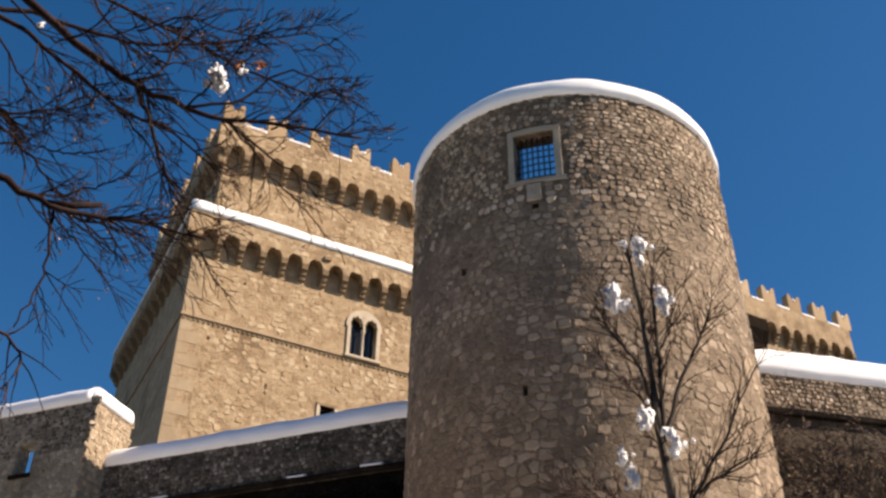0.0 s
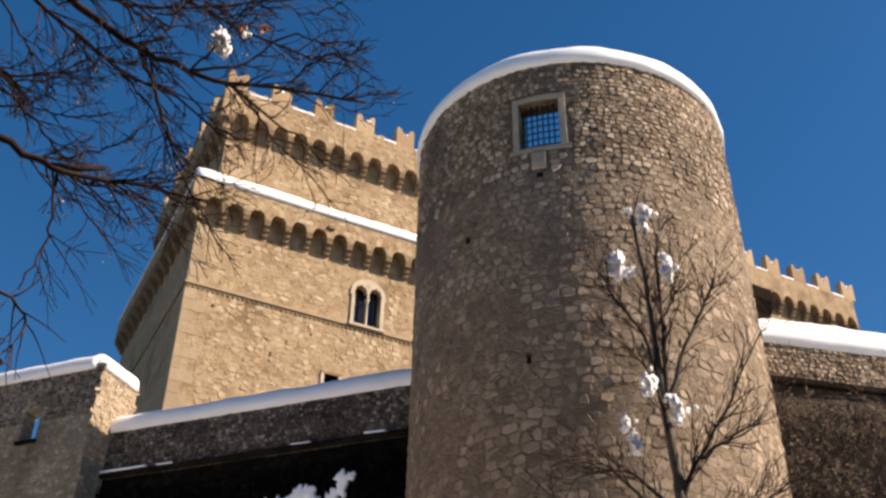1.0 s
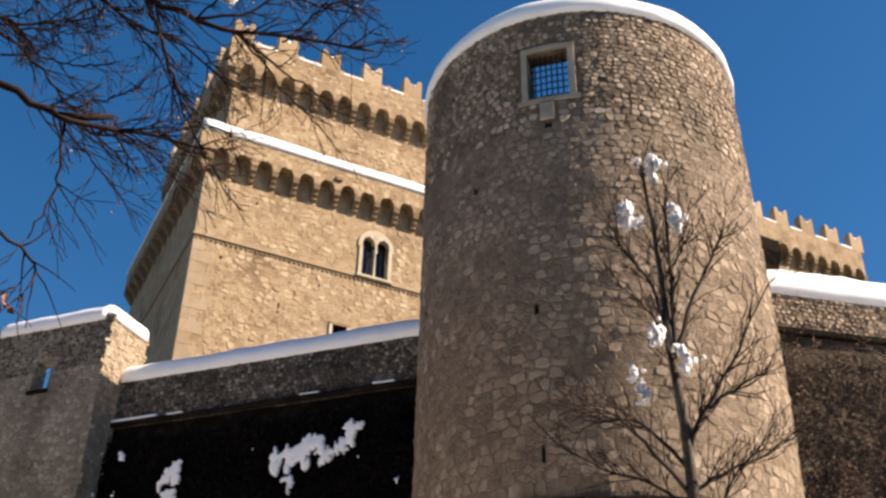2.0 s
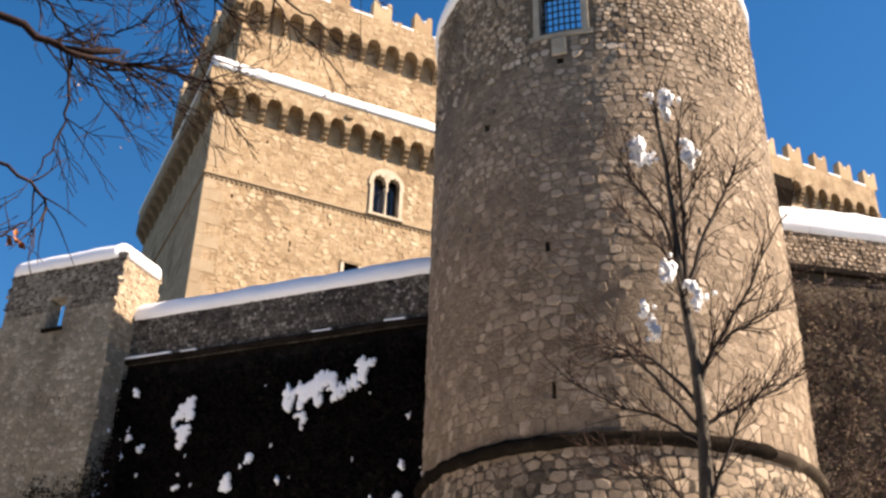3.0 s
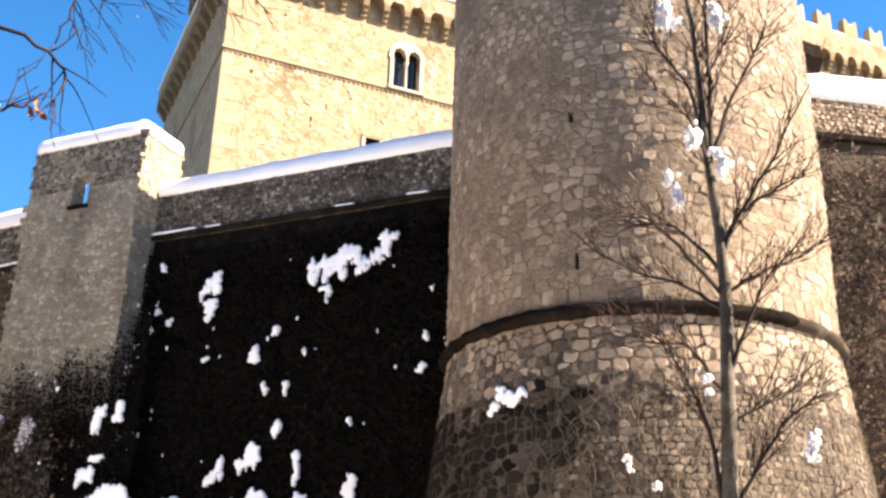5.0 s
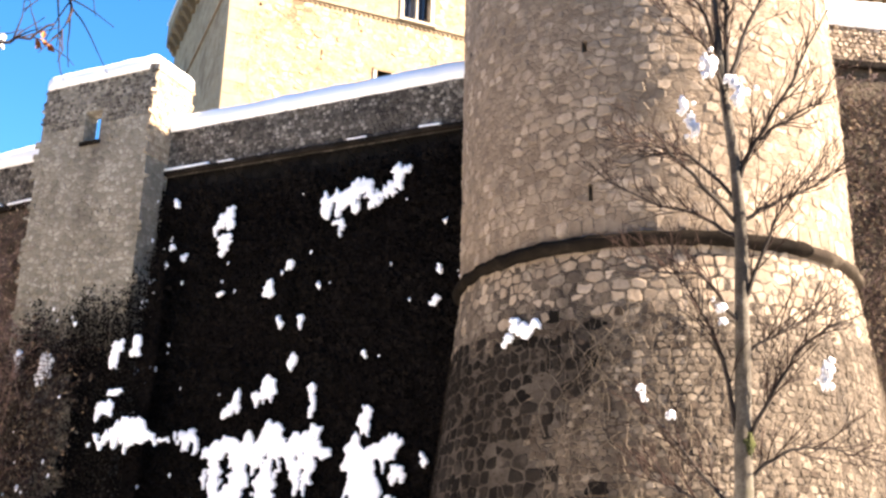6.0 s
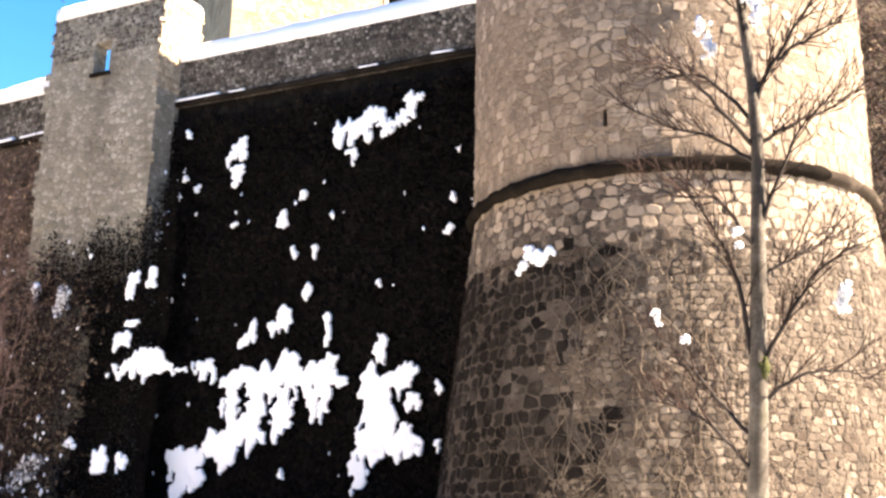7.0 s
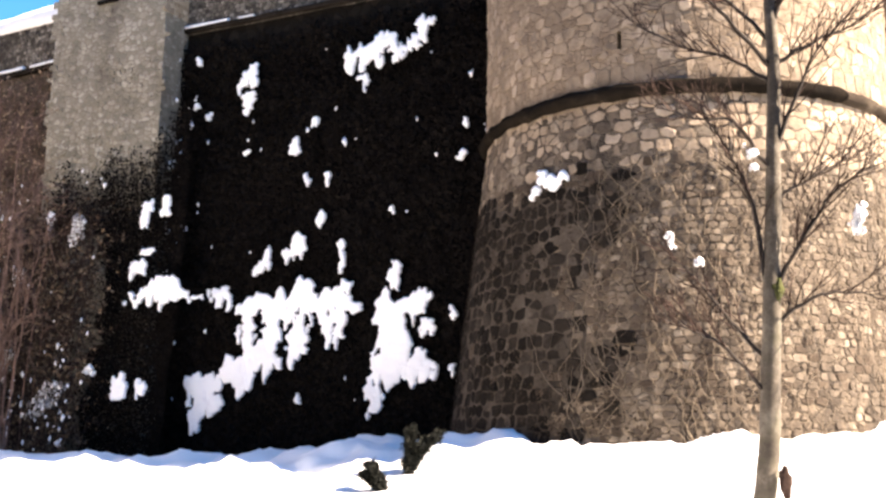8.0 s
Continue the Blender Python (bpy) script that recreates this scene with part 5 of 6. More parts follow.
def make_foot_creeper():
    """Dead creeper on the tower's battered foot: pale stems that climb and fork, and added blackish leaves on the west
    side that stand in for a dark smudge.
    """
    rng = random.Random(77)
    paths = []
    for _ in range(300):
        u, z = rng.uniform(-1.6, 5.6), rng.uniform(1.0, 5.4)
        path, du = [], rng.gauss(0, 0.03)
        lift = rng.uniform(0.015, 0.045)
        for k in range(rng.randint(8, 20)):
            path.append((on_tower(u, z, -lift - 0.01 * rng.random()), 0.007 - 0.0003 * k))
            du = 0.75 * du + rng.gauss(0, 0.03)
            u, z = u + du, z + rng.uniform(0.05, 0.12)
            if z > 6.5:
                break
        if len(path) > 2:
            paths.append(path)
    ob = part("creeper", tubes(paths, 4), M_STEM, None)
    ob.location = (TOWER_X, TOWER_Y, 0)
    tagged(ob, "pale dry creeper stems clinging to the tower's foot", "creeper", kind="stuff")
    spots = []
    for _ in range(16000):
        u, z = rng.uniform(-6.2, 0.6), rng.uniform(0.9, 6.3)
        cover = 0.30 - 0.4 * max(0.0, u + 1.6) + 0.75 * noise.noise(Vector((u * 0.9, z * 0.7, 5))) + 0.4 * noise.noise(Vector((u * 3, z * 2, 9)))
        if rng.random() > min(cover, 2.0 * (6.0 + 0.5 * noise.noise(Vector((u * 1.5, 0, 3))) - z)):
            continue
        w = on_tower(u, z, -0.02 - 0.02 * rng.random())
        spots.append((w, (w.x, w.y, 0.2 * w.length)))
    lf = part("withered_ivy", leaves(rng, spots, (0.018, 0.04), 0.2), M_SMUDGELEAF, None)
    lf.location = (TOWER_X, TOWER_Y, 0)
    tagged(lf, "thin mat of blackish leaves standing in for a dark smudge on the tower's foot", "ivy", kind="stuff")


make_foot_creeper()


def bramble_face(z):
    return 0.38 + 0.08 * max(0.0, 6.6 - z)


# ---- snow caught on the ivy ----
def snow_patch(m, blobs, seed, step=0.019, base=None, place=None, label="patch of wind-blown snow caught on the ivy"):
    """Lumpy snow on a wall face: the union of soft ellipses (x, z, half width, half height), ragged at its edge."""
    x0, x1 = min(b[0] - b[2] for b in blobs) - 0.2, max(b[0] + b[2] for b in blobs) + 0.2
    z0, z1 = min(b[1] - b[3] for b in blobs) - 0.2, max(b[1] + b[3] for b in blobs) + 0.2
    nx, nz = int((x1 - x0) / step) + 1, int((z1 - z0) / step) + 1
    o = Vector((seed * 3.7, seed * 1.9, seed))

    small = sum(min(b[2], b[3]) for b in blobs) / len(blobs)
    amp = max(0.5, min(1.35, small / 0.2))
    quick = 1.0 if small > 0.3 else 1.5

    def field(x, z):
        """Above 0 inside the patch: the ellipses seen through a crumpled, mostly up-and-down shift, which tears their edge into tongues."""
        u, w = x * quick, z * quick
        dx = amp * (0.12 * noise.noise(Vector((u * 3.1, 1, w * 3.1)) + o) + 0.10 * noise.noise(Vector((u * 9, 3, w * 6)) + o) + 0.05 * noise.noise(Vector((u * 27, 5, w * 17)) + o))
        dz = amp * (0.26 * noise.noise(Vector((u * 4, 7, w * 1.6)) + o) + 0.20 * noise.noise(Vector((u * 9.5, 9, w * 2.5)) + o) + 0.07 * noise.noise(Vector((u * 30, 11, w * 12)) + o))
        return max(1 - math.hypot((x + dx - b[0]) / b[2], (z + (dz if z < b[1] else 0.45 * dz) - b[1]) / b[3]) for b in blobs) - 0.29

    verts, faces, index = [], [], {}
    val = {}
    def vert(i, k):
        if (i, k) not in index:
            x, z = x0 + i * step, z0 + k * step
            h = min(1.0, max(0.0, val[i, k]) * 2.2)
            index[i, k] = len(verts)
            p = Vector((x, 0, z)) + o
            verts.append((x, -(base(z) if base else 0) - 0.25 - 0.035 * math.sqrt(h) - 0.03 * noise.noise(p * 1.6) - 0.012 * noise.noise(p * 7), z))
        return index[i, k]

    for i in range(nx + 1):
        for k in range(nz + 1):
            val[i, k] = field(x0 + i * step, z0 + k * step)
    for i in range(nx):
        for k in range(nz):
            if val[i, k] + val[i + 1, k] + val[i + 1, k + 1] + val[i, k + 1] > 0.12:
                faces.append((vert(i, k), vert(i + 1, k), vert(i + 1, k + 1), vert(i, k + 1)))
    if len(faces) < 4:
        return
    # each separate scrap of snow is a thing of its own
    owner = list(range(len(verts)))

    def root(a):
        while owner[a] != a:
            owner[a] = owner[owner[a]]
            a = owner[a]
        return a

    for q in faces:
        for a in q[1:]:
            owner[root(a)] = root(q[0])
    scraps = {}
    for q in faces:
        scraps.setdefault(root(q[0]), []).append(q)
    for quads in scraps.values():
        if len(quads) < 10:
            continue
        used = {a: k for k, a in enumerate(sorted({a for q in quads for a in q}))}
        pts = [verts[a] for a in used]
        quads = [tuple(used[a] for a in q) for q in quads]
        n = len(pts)
        edges = {(a, b) for q in quads for a, b in zip(q, q[1:] + q[:1])}
        front = list(pts)
        rim = [(a, b) for a, b in sorted(edges) if (b, a) not in edges]
        back = {a: n + k for k, a in enumerate(sorted({a for e in rim for a in e}))}
        pts += [(front[a][0], front[a][1] + 0.06, front[a][2]) for a in back]
        face_count = len(quads)
        quads += [(a, back[a], back[b], b) for a, b in rim]
        if place:
            pts = [place(x, z, y) for x, y, z in pts]
        me = mesh_of("snow_patch", pts, quads)
        me.polygons.foreach_set("use_smooth", [k < face_count for k in range(len(me.polygons))])
        ob = part("snow_patch", me, M_SNOW, None)
        ob.matrix_world = m
        tagged(ob, label, "snow", "snow on the ivy")


snow_patch(CURTAIN, [(-3.1, 9.65, 0.28, 0.36), (-2.66, 9.7, 0.45, 0.29), (-2.26, 9.86, 0.51, 0.38), (-1.9, 9.65, 0.3, 0.19), (-1.31, 10.11, 0.25, 0.28), (-1.55, 9.81, 0.2, 0.22), (-2.75, 9.17, 0.24, 0.14)], 1, base=curtain_face)
snow_patch(CURTAIN, [(-5.65, 9.64, 0.27, 0.34), (-5.89, 9.45, 0.2, 0.22), (-5.69, 9.02, 0.23, 0.4), (-5.6, 9.81, 0.16, 0.17)], 2, base=curtain_face)
snow_patch(CURTAIN, [(-3.86, 8.33, 0.17, 0.17)], 3, base=curtain_face)
snow_patch(CURTAIN, [(-4.33, 7.88, 0.15, 0.2)], 4, base=curtain_face)
snow_patch(CURTAIN, [(-4.12, 5.64, 0.26, 0.41), (-4.35, 5.48, 0.18, 0.22)], 5, base=curtain_face)
snow_patch(CURTAIN, [(-4.94, 5.27, 0.3, 0.22), (-4.85, 5.51, 0.15, 0.26)], 6, base=curtain_face)
snow_patch(CURTAIN, [(-3.01, 5.38, 0.12, 0.55)], 7, base=curtain_face)
snow_patch(CURTAIN, [(-1.78, 4.95, 0.2, 0.36)], 8, base=curtain_face)
snow_patch(CURTAIN, [(-3.57, 6.2, 0.14, 0.28)], 9, base=curtain_face)
snow_patch(CURTAIN, [(-3.98, 7.09, 0.09, 0.2)], 10, base=curtain_face)
snow_patch(CURTAIN, [(-3.45, 7.06, 0.09, 0.19)], 11, base=curtain_face)
snow_patch(BASTION, [(1.05, 4.74, 0.61, 0.46), (0.51, 4.6, 0.62, 0.2), (1.37, 4.58, 0.54, 0.21), (1.88, 4.48, 0.62, 0.06)], 12, base=bramble_face)
snow_patch(CURTAIN, [(-6.02, 4.73, 0.43, 0.29)], 13, base=curtain_face)
snow_patch(CURTAIN, [(-5.11, 4.37, 0.63, 0.37), (-4.63, 4.38, 0.72, 0.45), (-3.99, 4.36, 0.81, 0.5), (-3.3, 4.37, 0.78, 0.38), (-2.73, 4.26, 0.37, 0.19), (-3.91, 4.76, 0.35, 0.21), (-2.87, 4.64, 0.23, 0.24), (-5.26, 3.83, 0.25, 0.54), (-4.66, 3.78, 0.35, 0.77), (-4.72, 3.25, 0.51, 0.36), (-5.33, 2.94, 0.58, 0.38), (-3.98, 3.72, 0.32, 0.58), (-2.96, 3.92, 0.19, 0.46), (-3.23, 3.98, 0.16, 0.3), (-6.29, 2.68, 0.73, 0.53), (-6.44, 2.12, 0.22, 0.56), (-5.92, 2.22, 0.3, 0.51), (-5.55, 3.06, 0.55, 0.40), (-4.95, 3.35, 0.55, 0.40)], 14, base=curtain_face)
snow_patch(CURTAIN, [(-1.94, 4.2, 0.32, 0.51), (-1.56, 4.21, 0.64, 0.37), (-1.2, 4.34, 0.4, 0.28), (-1.02, 3.8, 0.3, 0.27), (-1.71, 3.59, 0.51, 0.8), (-1.78, 3.06, 0.6, 0.48), (-1.13, 3.02, 0.43, 0.59), (-2.13, 2.58, 0.26, 0.52)], 15, base=curtain_face)
snow_patch(CURTAIN, [(-0.47, 2.98, 0.14, 0.19)], 16, base=curtain_face)
snow_patch(BASTION, [(0.73, 2.64, 0.22, 0.23)], 17, base=bramble_face)
snow_patch(CURTAIN, [(-3.87, 2.45, 0.12, 0.15)], 18, base=curtain_face)
snow_patch(CURTAIN, [(-0.38, 7.24, 0.13, 0.15)], 19, base=curtain_face)
snow_patch(CURTAIN, [(-1.91, 6.23, 0.1, 0.12)], 20, base=curtain_face)
snow_patch(CURTAIN, [(-0.31, 7.88, 0.1, 0.18)], 21, base=curtain_face)
snow_patch(BASTION, [(0.34, 6.39, 0.19, 0.39), (0.48, 6.56, 0.14, 0.25)], 22, base=bramble_face)
snow_patch(BASTION, [(0.89, 6.52, 0.15, 0.31)], 23, base=bramble_face)
snow_patch(BASTION, [(0.56, 5.58, 0.27, 0.12)], 24, base=bramble_face)
snow_patch(BASTION, [(0.33, 5.23, 0.35, 0.18)], 25, base=bramble_face)
snow_patch(CURTAIN, [(-7.69, 7.81, 0.21, 0.14)], 26, base=curtain_face)
snow_patch(CURTAIN, [(-7.19, 6.25, 0.17, 0.1)], 27, base=curtain_face)
snow_patch(CURTAIN, [(-7.1, 9.09, 0.13, 0.14)], 28, base=curtain_face)
snow_patch(CURTAIN, [(-6.76, 8.84, 0.17, 0.11)], 29, base=curtain_face)
snow_patch(BASTION, [(-1.58, 6.3, 0.21, 0.45), (-1.64, 6.05, 0.33, 0.16)], 30, base=bramble_face)
snow_patch(BASTION, [(-2.4, 6.5, 0.15, 0.33)], 31, base=bramble_face)
snow_patch(CURTAIN, [(-7.15, 10.26, 0.13, 0.15)], 32, base=curtain_face)
snow_patch(CURTAIN, [(-5.58, 7.84, 0.16, 0.09)], 33, base=curtain_face)
snow_patch(CURTAIN, [(-0.45, 4.1, 0.08, 0.2)], 34, base=curtain_face)
snow_patch(BASTION, [(-1.59, 2.55, 0.4, 0.37)], 35, base=bramble_face)
snow_patch(BASTION, [(-2.06, 2.31, 0.29, 0.3)], 36, base=bramble_face)
snow_patch(BASTION, [(0.2, 2.7, 0.23, 0.44)], 37, base=bramble_face)
snow_patch(BASTION, [(-3.09, 5.33, 0.26, 0.26)], 38, base=bramble_face)
snow_patch(BASTION, [(-3.11, 3.31, 0.22, 0.34)], 39, base=bramble_face)
snow_patch(BASTION, [(-0.69, 3.07, 0.2, 0.12)], 40, base=bramble_face)
snow_patch(pose(TOWER_X, TOWER_Y, 0), [(-2.22, 5.86, 0.27, 0.14), (-2.05, 5.82, 0.24, 0.11), (-1.84, 5.86, 0.17, 0.09), (-2.42, 5.72, 0.14, 0.15), (-2.28, 5.98, 0.13, 0.11)], 61, base=lambda z: -0.16, place=on_tower, label="streak of snow stuck to the tower's foot")


def make_flecks(rng, m, spots, stand, label):
    """Specks of snow hung up in ivy or twigs at the spots (x, z)."""
    verts, faces = [], []
    for x, z in spots:
        s = rng.uniform(0.018, 0.05) * (1.6 if rng.random() < 0.15 else 1.0)
        y = -stand(z) - rng.uniform(0.0, 0.10)
        b = len(verts)
        ring = [(x + s * rng.uniform(0.2, 1.4) * math.cos(a), y, z + s * 1.3 * rng.uniform(0.2, 1.5) * math.sin(a)) for a in [2 * math.pi * i / 7 for i in range(7)]]
        verts += ring + [(x, y - s * 0.5, z + s * 0.2), (x, y + s * 0.6, z)]
        faces += [(b + i, b + (i + 1) % 7, b + 7) for i in range(7)] + [(b + (i + 1) % 7, b + i, b + 8) for i in range(7)]
    ob = part("snow_flecks", mesh_of("snow_flecks", verts, faces, True), M_SNOW, None)
    ob.matrix_world = m
    tagged(ob, label, "snow", kind="stuff")


FLECKS = random.Random(55)
make_flecks(FLECKS, CURTAIN, [(-8.2 + abs(FLECKS.gauss(0, 0.55)), FLECKS.uniform(2.5, 10.4)) for _ in range(90)] + [(FLECKS.uniform(-8.0, 0.3), FLECKS.uniform(2.0, 10.0)) for _ in range(34)], lambda z: curtain_face(z) + 0.22, "small white specks of snow caught in the ivy")
make_flecks(FLECKS, BASTION, [(FLECKS.gauss(-3.6, 0.7), FLECKS.gauss(2.2, 0.5)) for _ in range(260)] + [(FLECKS.gauss(-1.4, 0.4), FLECKS.gauss(2.3, 0.6)) for _ in range(50)] + [(FLECKS.uniform(-4.5, -0.4), FLECKS.uniform(2, 7.5)) for _ in range(45)], lambda z: bramble_face(z) + 0.5, "specks of snow hung up in the brambles")


# ---- shrubs ----
def make_sapling(x, y, height, lean, seed):
    """A low evergreen: a fan of uneven feathery sprigs from one foot."""
    rng = random.Random(seed)
    z = ground_height(x, y) - 0.05
    tree = thing("evergreen_sapling", Matrix.Translation((x, y, z)), "small dark evergreen sapling poking out of the snow", "shrub", "saplings in the snow")
    shoots, spots = [], []
    for k in range(9):
        out = rng.gauss(lean, 0.3) * height
        tall = height * rng.uniform(0.55, 1.05)
        stem = smooth_path([(0, 0, 0), (out * 0.35, rng.gauss(0, 0.05), tall * 0.5), (out, rng.gauss(0, 0.08), tall)], 0.012, 0.004, 8, rng, 0.008)
        part("stem", tubes([stem], 5), M_BARK, tree)
        twigs_from(stem, rng, 16, height * 0.24, 0.005, 0, shoots, 0.0, 0.1, (0.4, 0.8), 0.35, 0.003)
        shoots.append(stem)
    part("shoots", tubes(shoots, 3), M_BARK, tree, "fine shoots", kind="stuff")
    for path in shoots:
        for p, r in path[1:]:
            for _ in range(6):
                spots.append((p + Vector((rng.gauss(0, 0.02), rng.gauss(0, 0.02), rng.gauss(0, 0.02))), (rng.gauss(0, 1), rng.gauss(0, 1), 0.6)))
    part("needles", leaves(rng, spots, (0.03, 0.065), 0.8, 0.15), M_NEEDLE, tree, "dark green needles", kind="stuff")


make_sapling(-1.50, 14.6, 0.62, 0.25, 3)
make_sapling(-1.68, 13.4, 0.34, -0.5, 4)


def make_bramble():
    """A leafless thicket of long arching red-brown stems at the foot of the bastion."""
    rng = random.Random(91)
    bush = thing("bramble_bush", Matrix.Identity(4), "leafless thicket of long reddish stems beside the bastion", "shrub")
    twigs = []
    for i in range(40):
        x, y = -11.5 + rng.uniform(-1.2, 0.9), 22.2 + rng.uniform(-1.0, 1.0)
        z = ground_height(x, y) - 0.1
        h = rng.uniform(1.6, 8.2)
        dx, dy = min(rng.gauss(0.1, 1.1), (-10.0 - x) / 1.7), rng.gauss(-0.2, 0.5)
        path = smooth_path([(x, y, z), (x + dx * 0.3, y + dy * 0.3, z + h * 0.45), (x + dx * 0.8, y + dy * 0.8, z + h * 0.85), (x + dx * 1.7, y + dy * 1.4, z + h * rng.uniform(0.6, 1.0))], 0.022, 0.006, 14, rng, 0.03)
        part("stem", tubes([path], 5), M_REDSTEM, bush)
        twigs_from(path, rng, 12, 0.9, 0.010, 1, twigs, 0.02, 0.25, (0.3, 0.9), 0.05, 0.005)
    part("twigs", tubes(twigs, 3), M_REDSTEM, bush, "fine reddish twigs", kind="stuff")


make_bramble()


# ---- stones of the walls ----
def in_hole(u, z, pad=0.1):
    if WIN[0] - 0.24 < u < WIN[1] + 0.26 and WIN[2] - 0.2 < z < WIN[3] + 0.22:
        return True
    if -0.91 < u < -0.37 and 14.95 < z < 15.55:
        return True
    return any(h[0] - pad < u < h[1] + pad and h[2] - pad < z < h[3] + pad for h in HOLES)


def plastered(u, z):
    """Two old plaster patches on the tower, where few stones show."""
    return min(math.hypot((u + 3.4) / 1.7, (z - 14.6) / 0.9), math.hypot((u + 3.1) / 0.9, (z - 9.9) / 0.8)) + 0.5 * noise.noise(Vector((u * 1.7, z * 1.7, 8))) < 1


def grid_uz(p):
    """Metres round the tower and height of a place on its face."""
    a = math.atan2(p.y, p.x) - FACE
    return ((a + math.pi) % (2 * math.pi) - math.pi) * TOWER_R, p.z


def make_stones():
    rng = random.Random(17)
    wide = lambda z: 0.16 if z > 15.2 else 0.215 if z > 12.2 else 0.265
    tall = lambda z: 0.12 if z > 15.2 else 0.158 if z > 12.2 else 0.185
    top = TOWER_TOP - 0.03
    cells = rubble_cells(rng, -6.2, 6.4, 7.43, top, wide, tall, lambda u, z: not in_hole(u, z) and rng.random() < (0.2 if plastered(u, z) else 0.95 if z > 12.2 else 0.86))
    near = [p for p in cells if p[0][1] < 9.4 and abs(p[0][0]) < 4.2][:300]
    chosen = {id(p) for p in near}
    rest = [p for p in cells if id(p) not in chosen]
    part("rubble", joined_stones(rng, [p for p in rest if p[0][1] > 15.0], on_tower, (0.002, 0.032), 0.013), M_STONE, tower, "rough tan rubble stones", kind="stuff")
    part("rubble", joined_stones(rng, [p for p in rest if p[0][1] <= 15.0], on_tower, (-0.004, 0.018), 0.017), M_STONE_LOW, tower, "rough tan rubble stones", kind="stuff")
    for p in near:
        vs, fs = stone_from(rng, p, rng.uniform(-0.002, 0.016), 0.015 * rng.uniform(0.6, 1.8))
        part("stone", mesh_of("stone", [on_tower(u, z, -d) for u, z, d in vs], fs), M_STONE_LOW, tower)
    cells = rubble_cells(rng, -6.4, 6.6, 5.7, 7.12, lambda z: 0.27, lambda z: 0.19, lambda u, z: z > 5.9 + 0.3 * noise.noise(Vector((u * 1.5, 0, 3))) and rng.random() < 0.92)
    dirty = {id(p) for p in cells if rng.random() < (0.45 - 0.12 * max(0.0, p[0][0] + 2.0)) * min(1.6, 1.0 + 1.2 * (6.5 - p[0][1]))}
    part("rubble", joined_stones(rng, [p for p in cells if id(p) not in dirty], on_tower, (-0.003, 0.018), 0.015), M_STONE_LOW, tower, "rough tan rubble stones", kind="stuff")
    part("rubble", joined_stones(rng, [p for p in cells if id(p) in dirty], on_tower, (-0.003, 0.012), 0.01), M_TALUS, tower, "dirty brown rubble stones", kind="stuff")
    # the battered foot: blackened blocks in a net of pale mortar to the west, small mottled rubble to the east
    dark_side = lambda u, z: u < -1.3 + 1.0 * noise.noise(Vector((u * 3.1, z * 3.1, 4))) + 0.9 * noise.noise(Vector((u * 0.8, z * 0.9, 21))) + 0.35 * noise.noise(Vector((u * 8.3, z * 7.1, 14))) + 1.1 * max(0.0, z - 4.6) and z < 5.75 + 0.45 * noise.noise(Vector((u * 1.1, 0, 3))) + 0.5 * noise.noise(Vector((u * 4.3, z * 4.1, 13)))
    v, f = wall_grid(steps_with(-6.4, -1.0, 0.12, []), steps_with(-0.2, 6.3, 0.12, []), lambda u, z, d: on_tower(u, z, -0.006), [], 0.6)
    f = [q for q in f if all(dark_side(grid_uz(v[q[0]])[0] + a, v[q[0]].z + 0.06) for a in (0.0, 0.06, 0.12))]
    part("mortar_coat", mesh_of("mortar_coat", v, f), M_GREYNET, tower, "pale old mortar between blackened stones")
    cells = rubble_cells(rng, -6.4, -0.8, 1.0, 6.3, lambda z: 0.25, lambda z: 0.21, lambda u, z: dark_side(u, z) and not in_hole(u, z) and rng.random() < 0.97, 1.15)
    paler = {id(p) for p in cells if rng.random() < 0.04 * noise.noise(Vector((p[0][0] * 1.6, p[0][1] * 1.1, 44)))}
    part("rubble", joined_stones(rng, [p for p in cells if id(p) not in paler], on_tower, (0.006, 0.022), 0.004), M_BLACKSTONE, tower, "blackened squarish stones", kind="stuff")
    part("rubble", joined_stones(rng, [p for p in cells if id(p) in paler], on_tower, (0.006, 0.022), 0.005), M_SHADEBROWN, tower, "brown rubble stones, coloured darker for the shaded west side", kind="stuff")
    cells = rubble_cells(rng, -6.4, 6.6, 1.0, 5.95, lambda z: 0.15, lambda z: 0.12, lambda u, z: not dark_side(u, z) and not in_hole(u, z) and rng.random() < 0.93)
    # Darker stones gather to the west: part of the shade is in their colour.
    browner = [p for p in cells if rng.random() < 0.95 - 0.28 * (p[0][0] + 1.75) + 0.7 * noise.noise(Vector((p[0][0] * 0.9, p[0][1] * 0.5, 31))) + 0.8 * noise.noise(Vector((p[0][0] * 3.3, p[0][1] * 2.2, 37)))]
    chosen = {id(p) for p in browner}
    part("rubble", joined_stones(rng, browner, on_tower, (0.002, 0.018), 0.008), M_SHADEBROWN, tower, "brown rubble stones, coloured darker for the shaded west side", kind="stuff")
    part("rubble", joined_stones(rng, [p for p in cells if id(p) not in chosen], on_tower, (0.002, 0.022), 0.012), M_TALUS, tower, "dark weathered rubble stones", kind="stuff")
    flat = lambda u, z, d: Vector((u, d, z))
    small, short = (lambda z: 0.125), (lambda z: 0.095)
    cells = rubble_cells(rng, -8.5, 0.6, LEDGE_Z + 0.03, CURTAIN_TOP - 0.02, small, short, lambda u, z: rng.random() < 0.9)
    part("rubble", joined_stones(rng, cells, flat, (0.004, 0.03), 0.008), M_WALLSTONE, curtain, "small grey rubble stones", kind="stuff")
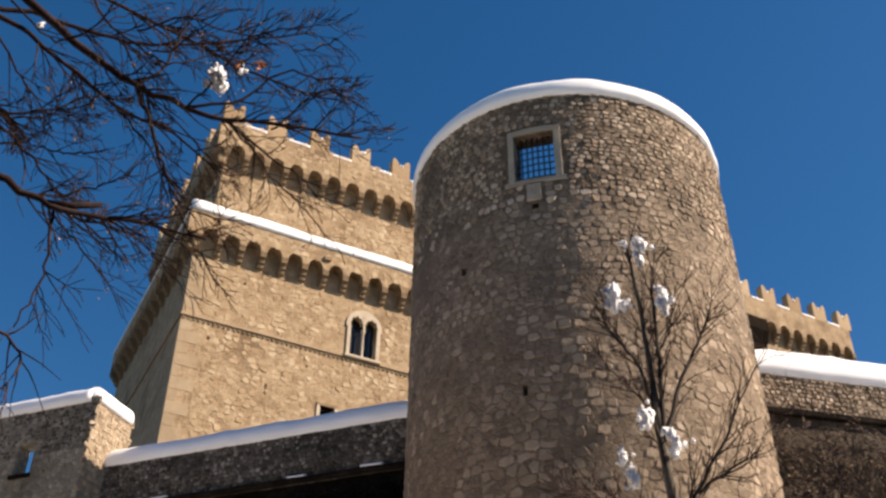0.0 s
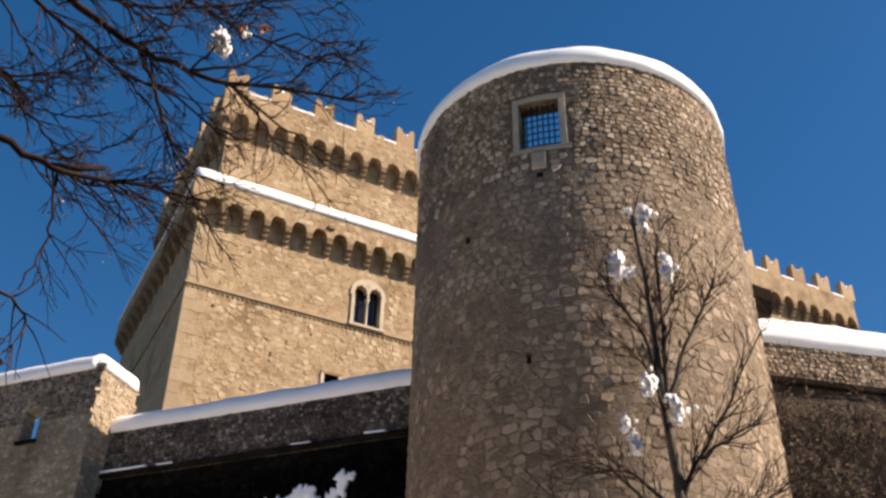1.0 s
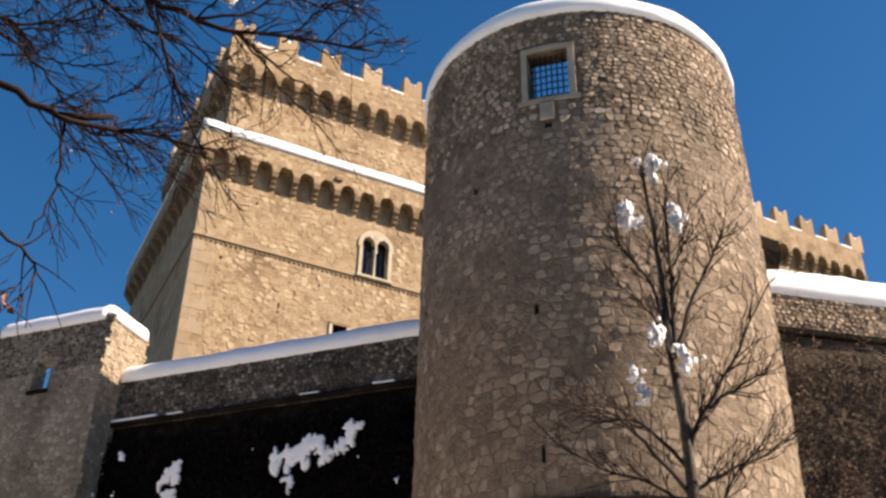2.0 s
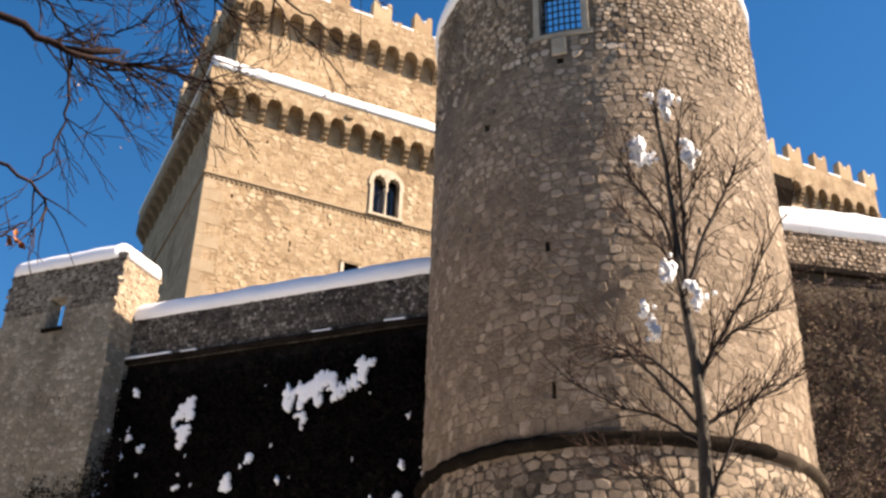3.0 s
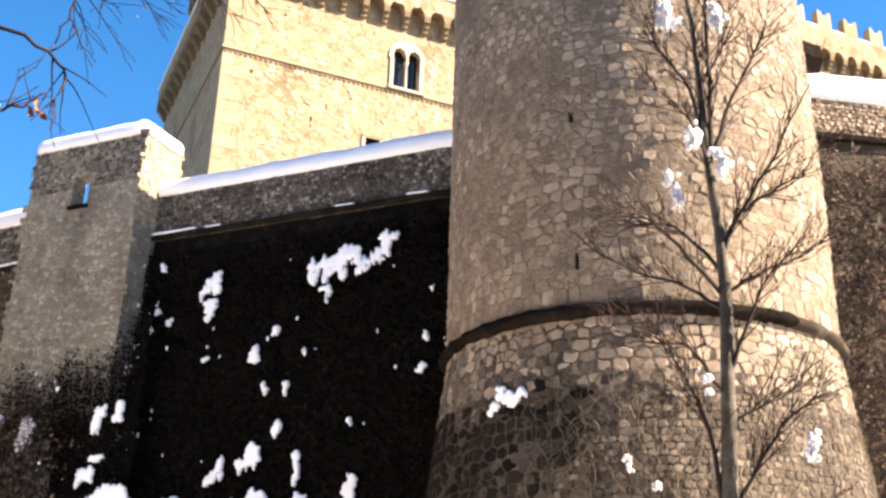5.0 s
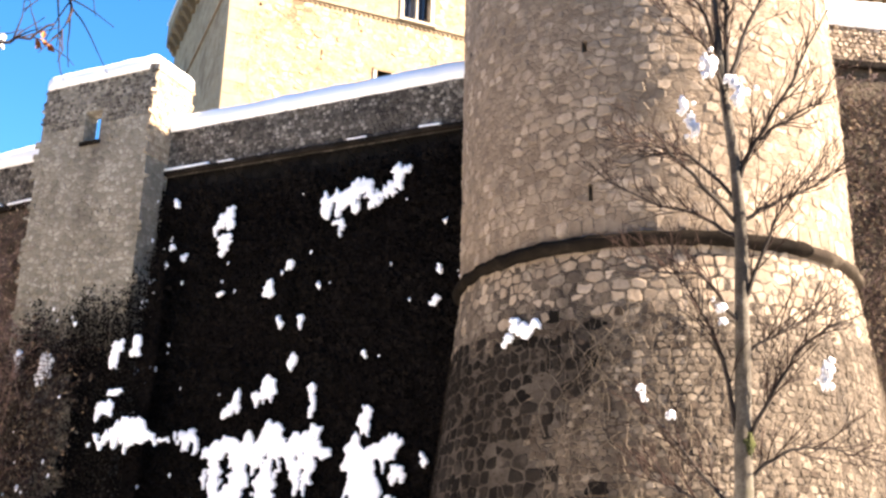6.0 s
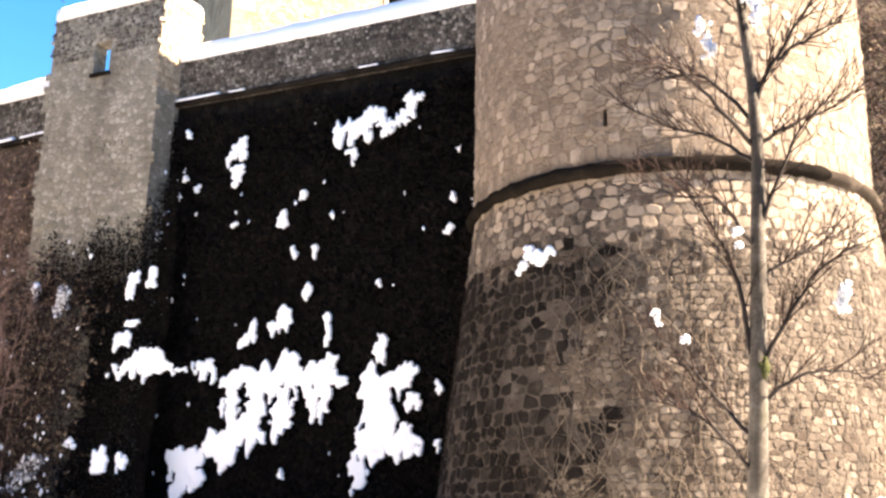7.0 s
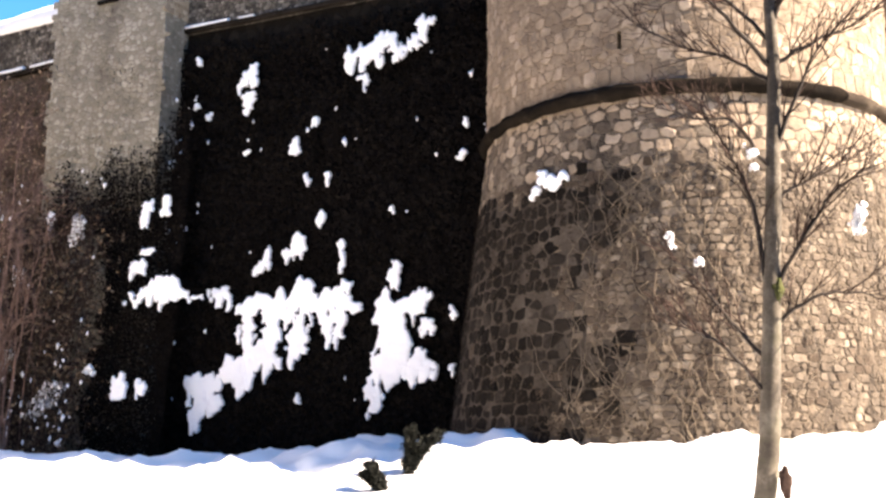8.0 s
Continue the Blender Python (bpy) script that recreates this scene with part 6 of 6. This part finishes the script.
    cells = rubble_cells(rng, -BAS_W + 0.02, -0.02, 12.45, BAS_TOP - 0.02, small, short, lambda u, z: not (BWIN[0] - 0.12 < u < BWIN[1] + 0.12 and z < BWIN[3] + 0.08) and rng.random() < 0.9)
    part("rubble", joined_stones(rng, cells, flat, (0.004, 0.03), 0.008), M_WALLSTONE, bastion, "small grey rubble stones", kind="stuff")
    cells = rubble_cells(rng, -BAS_W + 0.02, -0.02, 6.0, 12.45, lambda z: 0.2, lambda z: 0.15, lambda u, z: not (BWIN[0] - 0.15 < u < BWIN[1] + 0.15 and z > BWIN[2] - 0.2) and rng.random() < 0.6)
    part("rubble", joined_stones(rng, cells, flat, (0.002, 0.02), 0.015), M_RENDERED, bastion, "render-smeared rubble stones", kind="stuff")
    cells = rubble_cells(rng, 0.02, BAS_D - 0.02, 11.4, BAS_TOP - 0.02, small, short, lambda u, z: rng.random() < 0.9)
    part("rubble", joined_stones(rng, cells, lambda u, z, d: Vector((-d, u, z)), (0.004, 0.025), 0.008), M_SUNRUBBLE, bastion, "small tan rubble stones, paled for the sunlit face", kind="stuff")
    cells = rubble_cells(rng, -1.0, 6.0, EAST_LEDGE + 0.04, 12.77, small, short, lambda u, z: rng.random() < 0.9)
    part("rubble", joined_stones(rng, cells, flat, (0.004, 0.035), 0.008), M_STONE, east_wall, "small brown-grey rubble stones", kind="stuff")
    cells = rubble_cells(rng, -3.5, 0.6, 10.9, 12.07, small, short, lambda u, z: rng.random() < 0.9)
    part("rubble", joined_stones(rng, cells, flat, (0.004, 0.03), 0.008), M_WALLSTONE, west_wall, "small grey rubble stones", kind="stuff")
    def plain_front(u, z):
        return not (BIF[0] - 0.35 < u < BIF[1] + 0.35 and BIF[2] - 0.2 < z < BIF[3] + 0.9) and not (5.4 < u < 7.0 and 20.0 < z < 21.7) and u > 0.9 and abs(z - Z_STRING) > 0.2 and not (3.5 < u < 3.8 and 20.9 < z < 21.6)

    for z0, z1, inset in ((15.0, Z_CORBEL1 - 0.05, 0.0), (Z_PAR1 + 0.05, Z_CORBEL2 - 0.05, SET)):
        cells = rubble_cells(rng, 0.3, 14.0, z0, z1, lambda z: 0.34, lambda z: 0.22, lambda u, z: rng.random() < 0.75 and (inset > 0 or plain_front(u, z)))
        part("rubble", joined_stones(rng, cells, lambda u, z, d: Vector((u + inset, d + inset, z)), (0.001, 0.015), 0.018), M_KEEPSTONE, keep, "ochre rubble stones set in plaster", kind="stuff")
    for z0, z1, inset in ((Z_SPRING1 + 0.45, Z_PAR1 - 0.05, 0.0), (Z_SPRING2 + 0.45, Z_SILL2 - 0.05, SET)):
        cells = rubble_cells(rng, 0.0, 14.0, z0, z1, lambda z: 0.30, lambda z: 0.19, lambda u, z: rng.random() < 0.75)
        part("rubble", joined_stones(rng, cells, lambda u, z, d: Vector((u + inset, d + inset - OUT, z)), (0.001, 0.015), 0.016), M_KEEPSTONE, keep, "ochre rubble stones set in plaster", kind="stuff")


make_stones()
